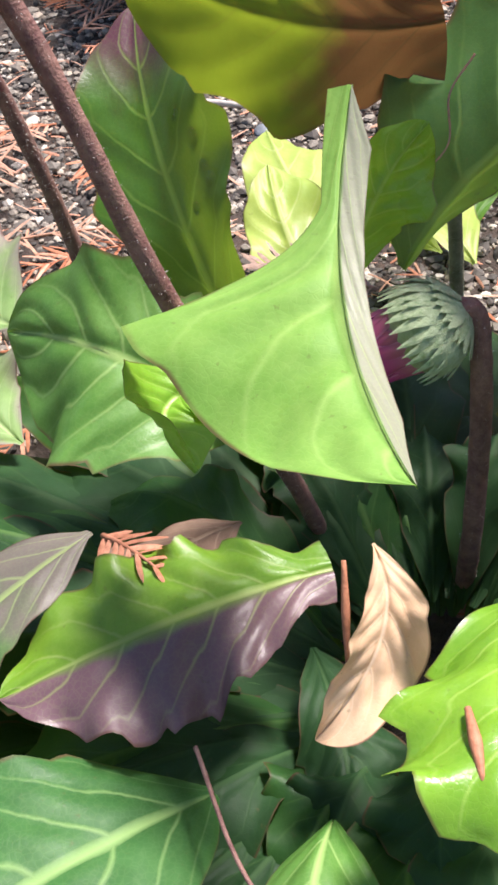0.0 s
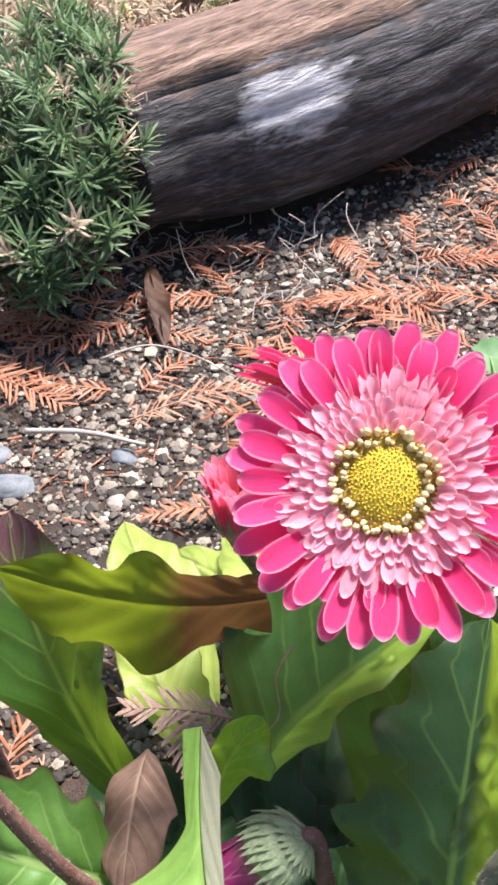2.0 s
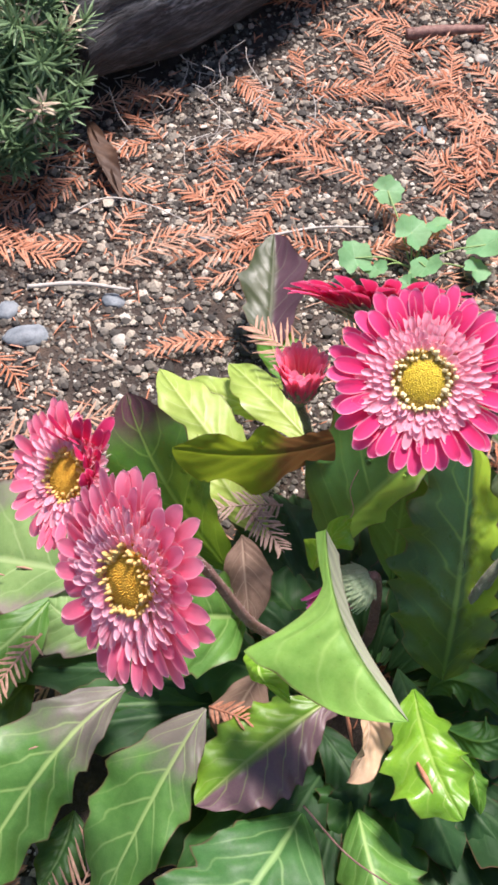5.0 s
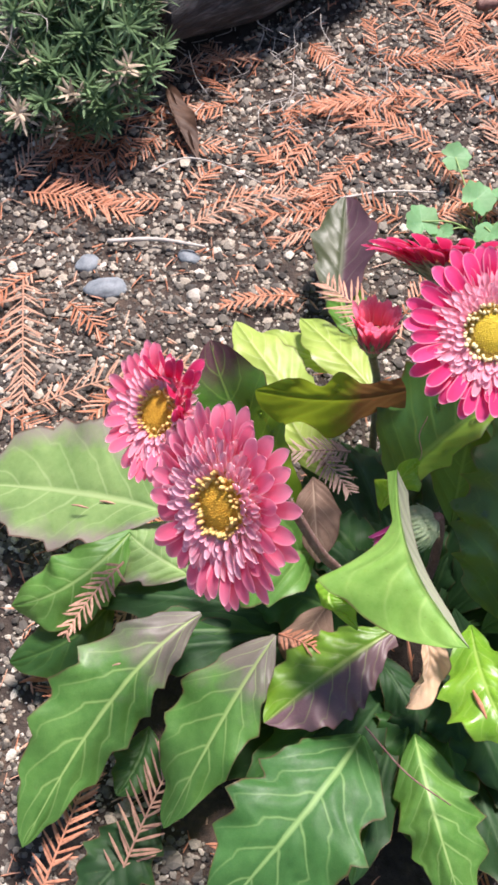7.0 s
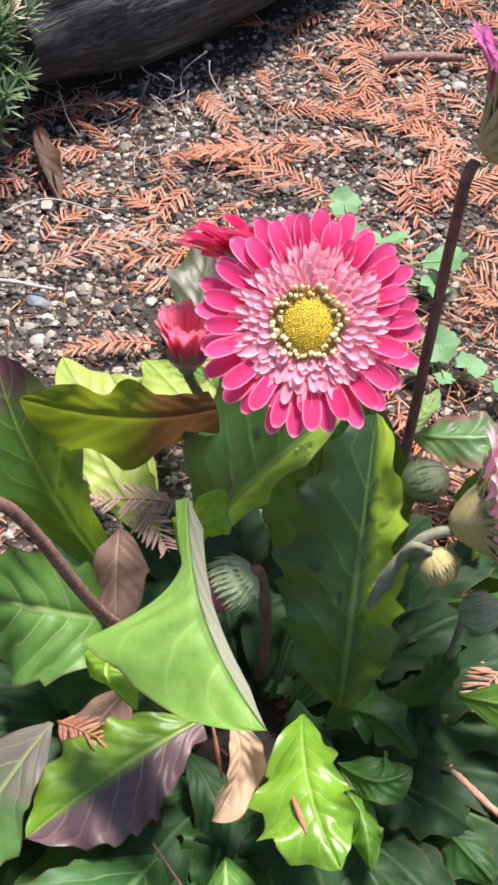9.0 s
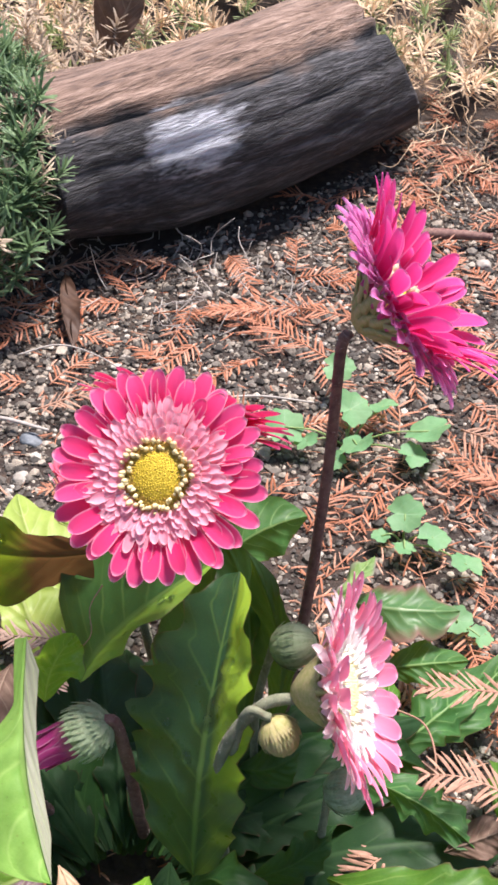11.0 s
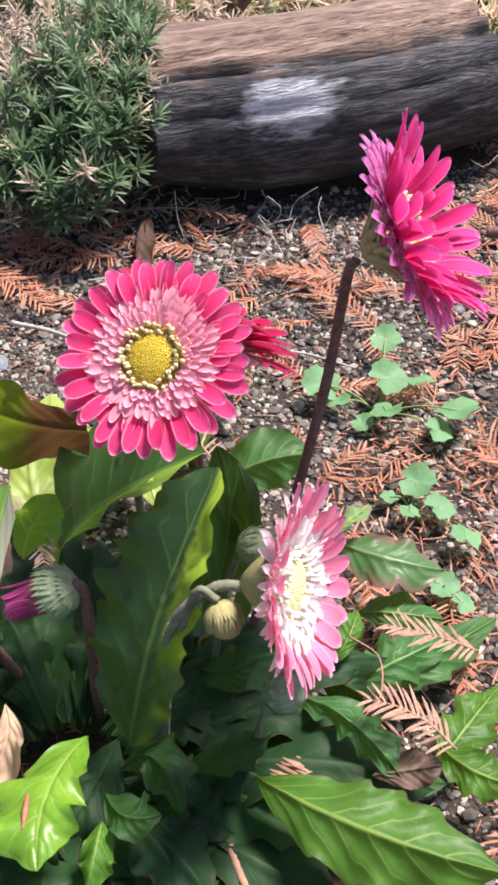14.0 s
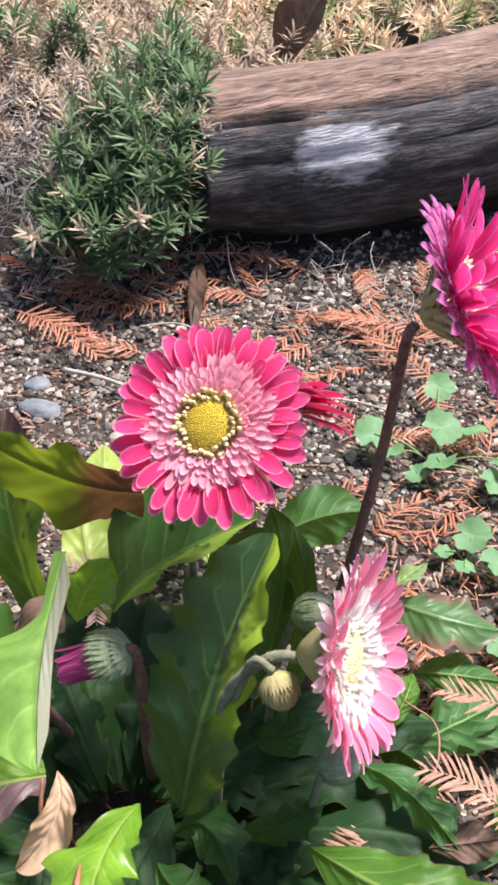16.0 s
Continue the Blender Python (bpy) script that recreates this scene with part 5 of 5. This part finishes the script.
def weed(label, root, leaves, seed):
    root = Vector(root)
    ob = thing("weed_seedling", root, label, "weed", "green weeds")
    for k, (p, size, rx, ry) in enumerate(leaves):
        p = Vector(p)
        part("leaf", round_leaf(size, seed + k), ob, "", Matrix.Translation(p - root) @ pose(0, 0, 0, rx, ry, 50 * k))
        mid = (root + p) / 2 + V(0, 0, 0.006)
        part("stalk", tube("stalk", [root, mid, p], [0.0008, 0.0006], WEED_STEM, 6, 12), ob)


weed("light green round-leaved weed growing in grit", (0.055, 0.265, 0.0), (
    ((0.037, 0.328, 0.024), 0.0130, 20, 5), ((0.054, 0.281, 0.024), 0.015, 25, 0), ((0.008, 0.258, 0.018), 0.015, 15, -20), ((0.077, 0.293, 0.020), 0.011, 10, 20),
    ((0.114, 0.272, 0.020), 0.018, 20, 15), ((0.064, 0.249, 0.018), 0.014, 30, 0), ((0.026, 0.252, 0.012), 0.009, 20, -10), ((0.050, 0.238, 0.010), 0.008, 20, 0), ((0.105, 0.250, 0.014), 0.011, 15, 10)), 1)
weed("light green round-leaved weed growing in grit", (0.108, 0.175, 0.0), (
    ((0.107, 0.186, 0.018), 0.0135, 20, -10), ((0.128, 0.171, 0.015), 0.011, 10, 10), ((0.152, 0.152, 0.014), 0.011, 15, 10), ((0.110, 0.160, 0.012), 0.008, 20, 0), ((0.093, 0.17, 0.01), 0.007, 10, 0)), 20)
weed("small green weed by the leaves", (0.150, 0.105, 0.0), (((0.150, 0.108, 0.010), 0.010, 10, 0), ((0.165, 0.098, 0.010), 0.008, 10, 10)), 40)


# ---- moss phlox cushions and dry stalks ----
def tuft_data(rng, leaves, length, spread=1.0, stem=0.03):
    """A shoot with whorls of narrow leaves at its top."""
    pieces = []
    for k in range(leaves):
        f = k / leaves
        v, q = leaflet_data(rng, length * rng.uniform(0.7, 1.15), 0.0028)
        up = 2 + 62 * f + rng.uniform(-10, 10)
        m = Matrix.Translation((0, 0, stem * (0.45 + 0.55 * f))) @ Matrix.Rotation(k * 2.4 + rng.uniform(-0.3, 0.3), 4, "Z") @ Matrix.Rotation(-radians(up), 4, "Y")
        pieces.append((m, v, q))
    return pieces


def cushion(name, label, count, where, height, mat, seed, leaves=26, length=0.015, stem=0.035):
    rng = random.Random(seed)
    kinds = [joined(tuft_data(rng, leaves, length, 1.0, stem)) for _ in range(6)]
    kinds = [(np.array([tuple(p) for p in v]), np.array([tuple(q) for q in f])) for v, f in kinds]
    verts, faces, total, made = [], [], 0, 0
    while made < count:
        x, y = where(rng)
        if on_log(x, y):
            continue
        v, f = kinds[rng.randrange(6)]
        z = ground_height(x, y) + height(x, y) * rng.uniform(0.55, 1.0) - stem * 0.5
        m = np.array(pose(0, 0, 0, rng.uniform(-12, 42), rng.uniform(-28, 28), rng.uniform(0, 360)).to_3x3()) * rng.uniform(0.75, 1.25)
        verts.append(v @ m.T + (x, y, max(z, ground_height(x, y) - 0.01)))
        faces.append(f + total)
        total += len(v)
        made += 1
    tagged(new(name, mesh_of(name, np.concatenate(verts), np.concatenate(faces), mat)), label, "ground cover", kind="stuff")


def left_bank(rng):
    while True:
        x, y = rng.uniform(-0.56, -0.16), rng.uniform(0.33, 0.57)
        if x < -0.222 - 0.30 * max(0, 0.43 - y) - 0.006 * (y > 0.44) and noise.noise(V(x * 9, y * 9, 2)) > -0.45 and not (x < -0.345 and y < 0.56):
            return x, y


def bank_top(rng):
    while True:
        x, y = rng.uniform(-0.60, -0.20), rng.uniform(0.40, 0.72)
        if y > 0.50 or rng.random() < 0.4:
            return x, y


def bank_height(x, y):
    return 0.03 + 0.125 * min(1.0, max(0.0, (-0.15 - x) / 0.09)) * min(1.0, max(0.0, (y - 0.30) / 0.12))


def behind_log(rng):
    while True:
        x, y = rng.uniform(-0.75, 0.45), rng.uniform(0.55, 1.5)
        if (y > 0.70 + 0.62 * (x + 0.10) and y > 0.62) or (x > 0.04 and y > 0.755 - 0.30 * x):
            return x, y


def far_height(x, y):
    return 0.07 + 0.02 * noise.noise(V(x * 7, y * 7, 3))


cushion("phlox_cushion", "dark green moss phlox shoots spilling beside the log", 340, left_bank, bank_height, PHLOX, 1, 26, 0.019)
cushion("phlox_cushion_dry", "grey straw-coloured dead phlox leaves among the green", 420, bank_top, lambda x, y: bank_height(x, y) * 0.9, DULL_STRAW, 2, 22, 0.013)
cushion("phlox_litter", "straw-coloured dead shoots caught in the green phlox", 70, left_bank, lambda x, y: bank_height(x, y) * 1.02, DULL_STRAW, 9, 18, 0.014)
cushion("phlox_bank", "green moss phlox growing behind the log", 560, behind_log, far_height, PHLOX_LIGHT, 3, 22, 0.02)
cushion("phlox_bank_dry", "dry straw-coloured phlox and litter behind the log", 1300, behind_log, far_height, STRAW, 4, 22, 0.02)


def stalk_tangle(name, label, count, box, mat, seed, high=0.08):
    rng = random.Random(seed)
    verts, faces = [], []
    for _ in range(count):
        x, y = rng.uniform(box[0], box[1]), rng.uniform(box[2], box[3])
        z = ground_height(x, y) + rng.uniform(0.0, high)
        d = V(rng.uniform(-1, 1), rng.uniform(-1, 1), rng.uniform(-0.6, 0.8)).normalized() * rng.uniform(0.015, 0.045)
        e = V(rng.uniform(-1, 1), rng.uniform(-1, 1), rng.uniform(-1, 0.5)) * 0.012
        v, f, _ = tube_data([(x, y, z), V(x, y, z) + d * 0.5 + e, V(x, y, z) + d], [0.0006, 0.0004], 4, 6)
        k = len(verts)
        verts += v
        faces += [tuple(i + k for i in q) for q in f]
    tagged(new(name, mesh_of(name, verts, faces, mat)), label, "dry stalks", kind="stuff")


stalk_tangle("dry_stalks", "tangle of pale grey dry stalks at the bank's foot", 800, (-0.48, -0.335, 0.37, 0.57), WHITISH, 5, 0.13)
stalk_tangle("dry_roots", "thin pale dry roots and stalks on soil", 160, (-0.30, 0.0, 0.38, 0.52), WHITISH, 6, 0.012)
stalk_tangle("dry_stalks_by_log", "dry straw stalks beside the log's end", 200, (0.05, 0.25, 0.62, 0.80), STRAW, 7, 0.06)


# ---- dry needles lying on leaves ----
def needle(label, a, b, mat, radius=0.0012):
    ob = new("dry_needle", tube("dry_needle", [V(0, 0, 0), (Vector(b) - Vector(a)) / 2 + V(0, 0, 0.0008), Vector(b) - Vector(a)], [radius * 0.5, radius, radius * 0.4], mat, 8, 12))
    ob.location = a
    tagged(ob, label, "needle", "needles on leaves")


needle("rust-orange needle lying on a lime leaf", (0.021, -0.178, 0.104), (0.028, -0.194, 0.104), FROND, 0.0016)
for x, y in ((-0.232, -0.052), (-0.214, -0.048), (-0.20, -0.046)):
    needle("dry brown needle lying on a pale leaf", (x, y, 0.066), (x + 0.012, y - 0.003, 0.068), FROND_PALE, 0.0009)
needle("brown needle hanging between leaves", (-0.016, -0.150, 0.108), (-0.011, -0.164, 0.085), FROND, 0.0012)
needle("brown needle lying on a green leaf", (-0.190, -0.170, 0.086), (-0.176, -0.166, 0.087), FROND_PALE, 0.0009)


# ---- dead leaves on the ground ----
def dead_leaf(label, mat, *points, **how):
    base = Vector(points[0])
    me = leaf_mesh(*[tuple(Vector(p) - base) for p in points], mat, **how)
    ob = new("dead_leaf", me)
    ob.location = base
    tagged(ob, label, "leaf", "dead leaves")


DEADBROWN = leaf_material("leaf dead dark brown", (0.045, 0.025, 0.018), (0.10, 0.055, 0.035), (0.14, 0.08, 0.05), thin=0.1, glow=(0.2, 0.08, 0.03), gloss=0.6, spec=0.3)
dead_leaf("curled dark brown dead leaf on litter below the log", DEADBROWN, (-0.226, 0.425, 0.014), (-0.214, 0.380, 0.016), (-0.188, 0.335, 0.004), (-0.211, 0.388, 0.010), (-0.199, 0.390, 0.010), lobes=3, lobe=0.05, seed=71, cup=0.008, wave=0.006)
dead_leaf("pointed purple-brown dead leaf behind the log", DRYLEAF, (-0.255, 0.66, 0.10), (-0.235, 0.67, 0.145), (-0.215, 0.685, 0.185), (-0.262, 0.665, 0.135), (-0.222, 0.665, 0.14), lobes=2, lobe=0.03, seed=72)
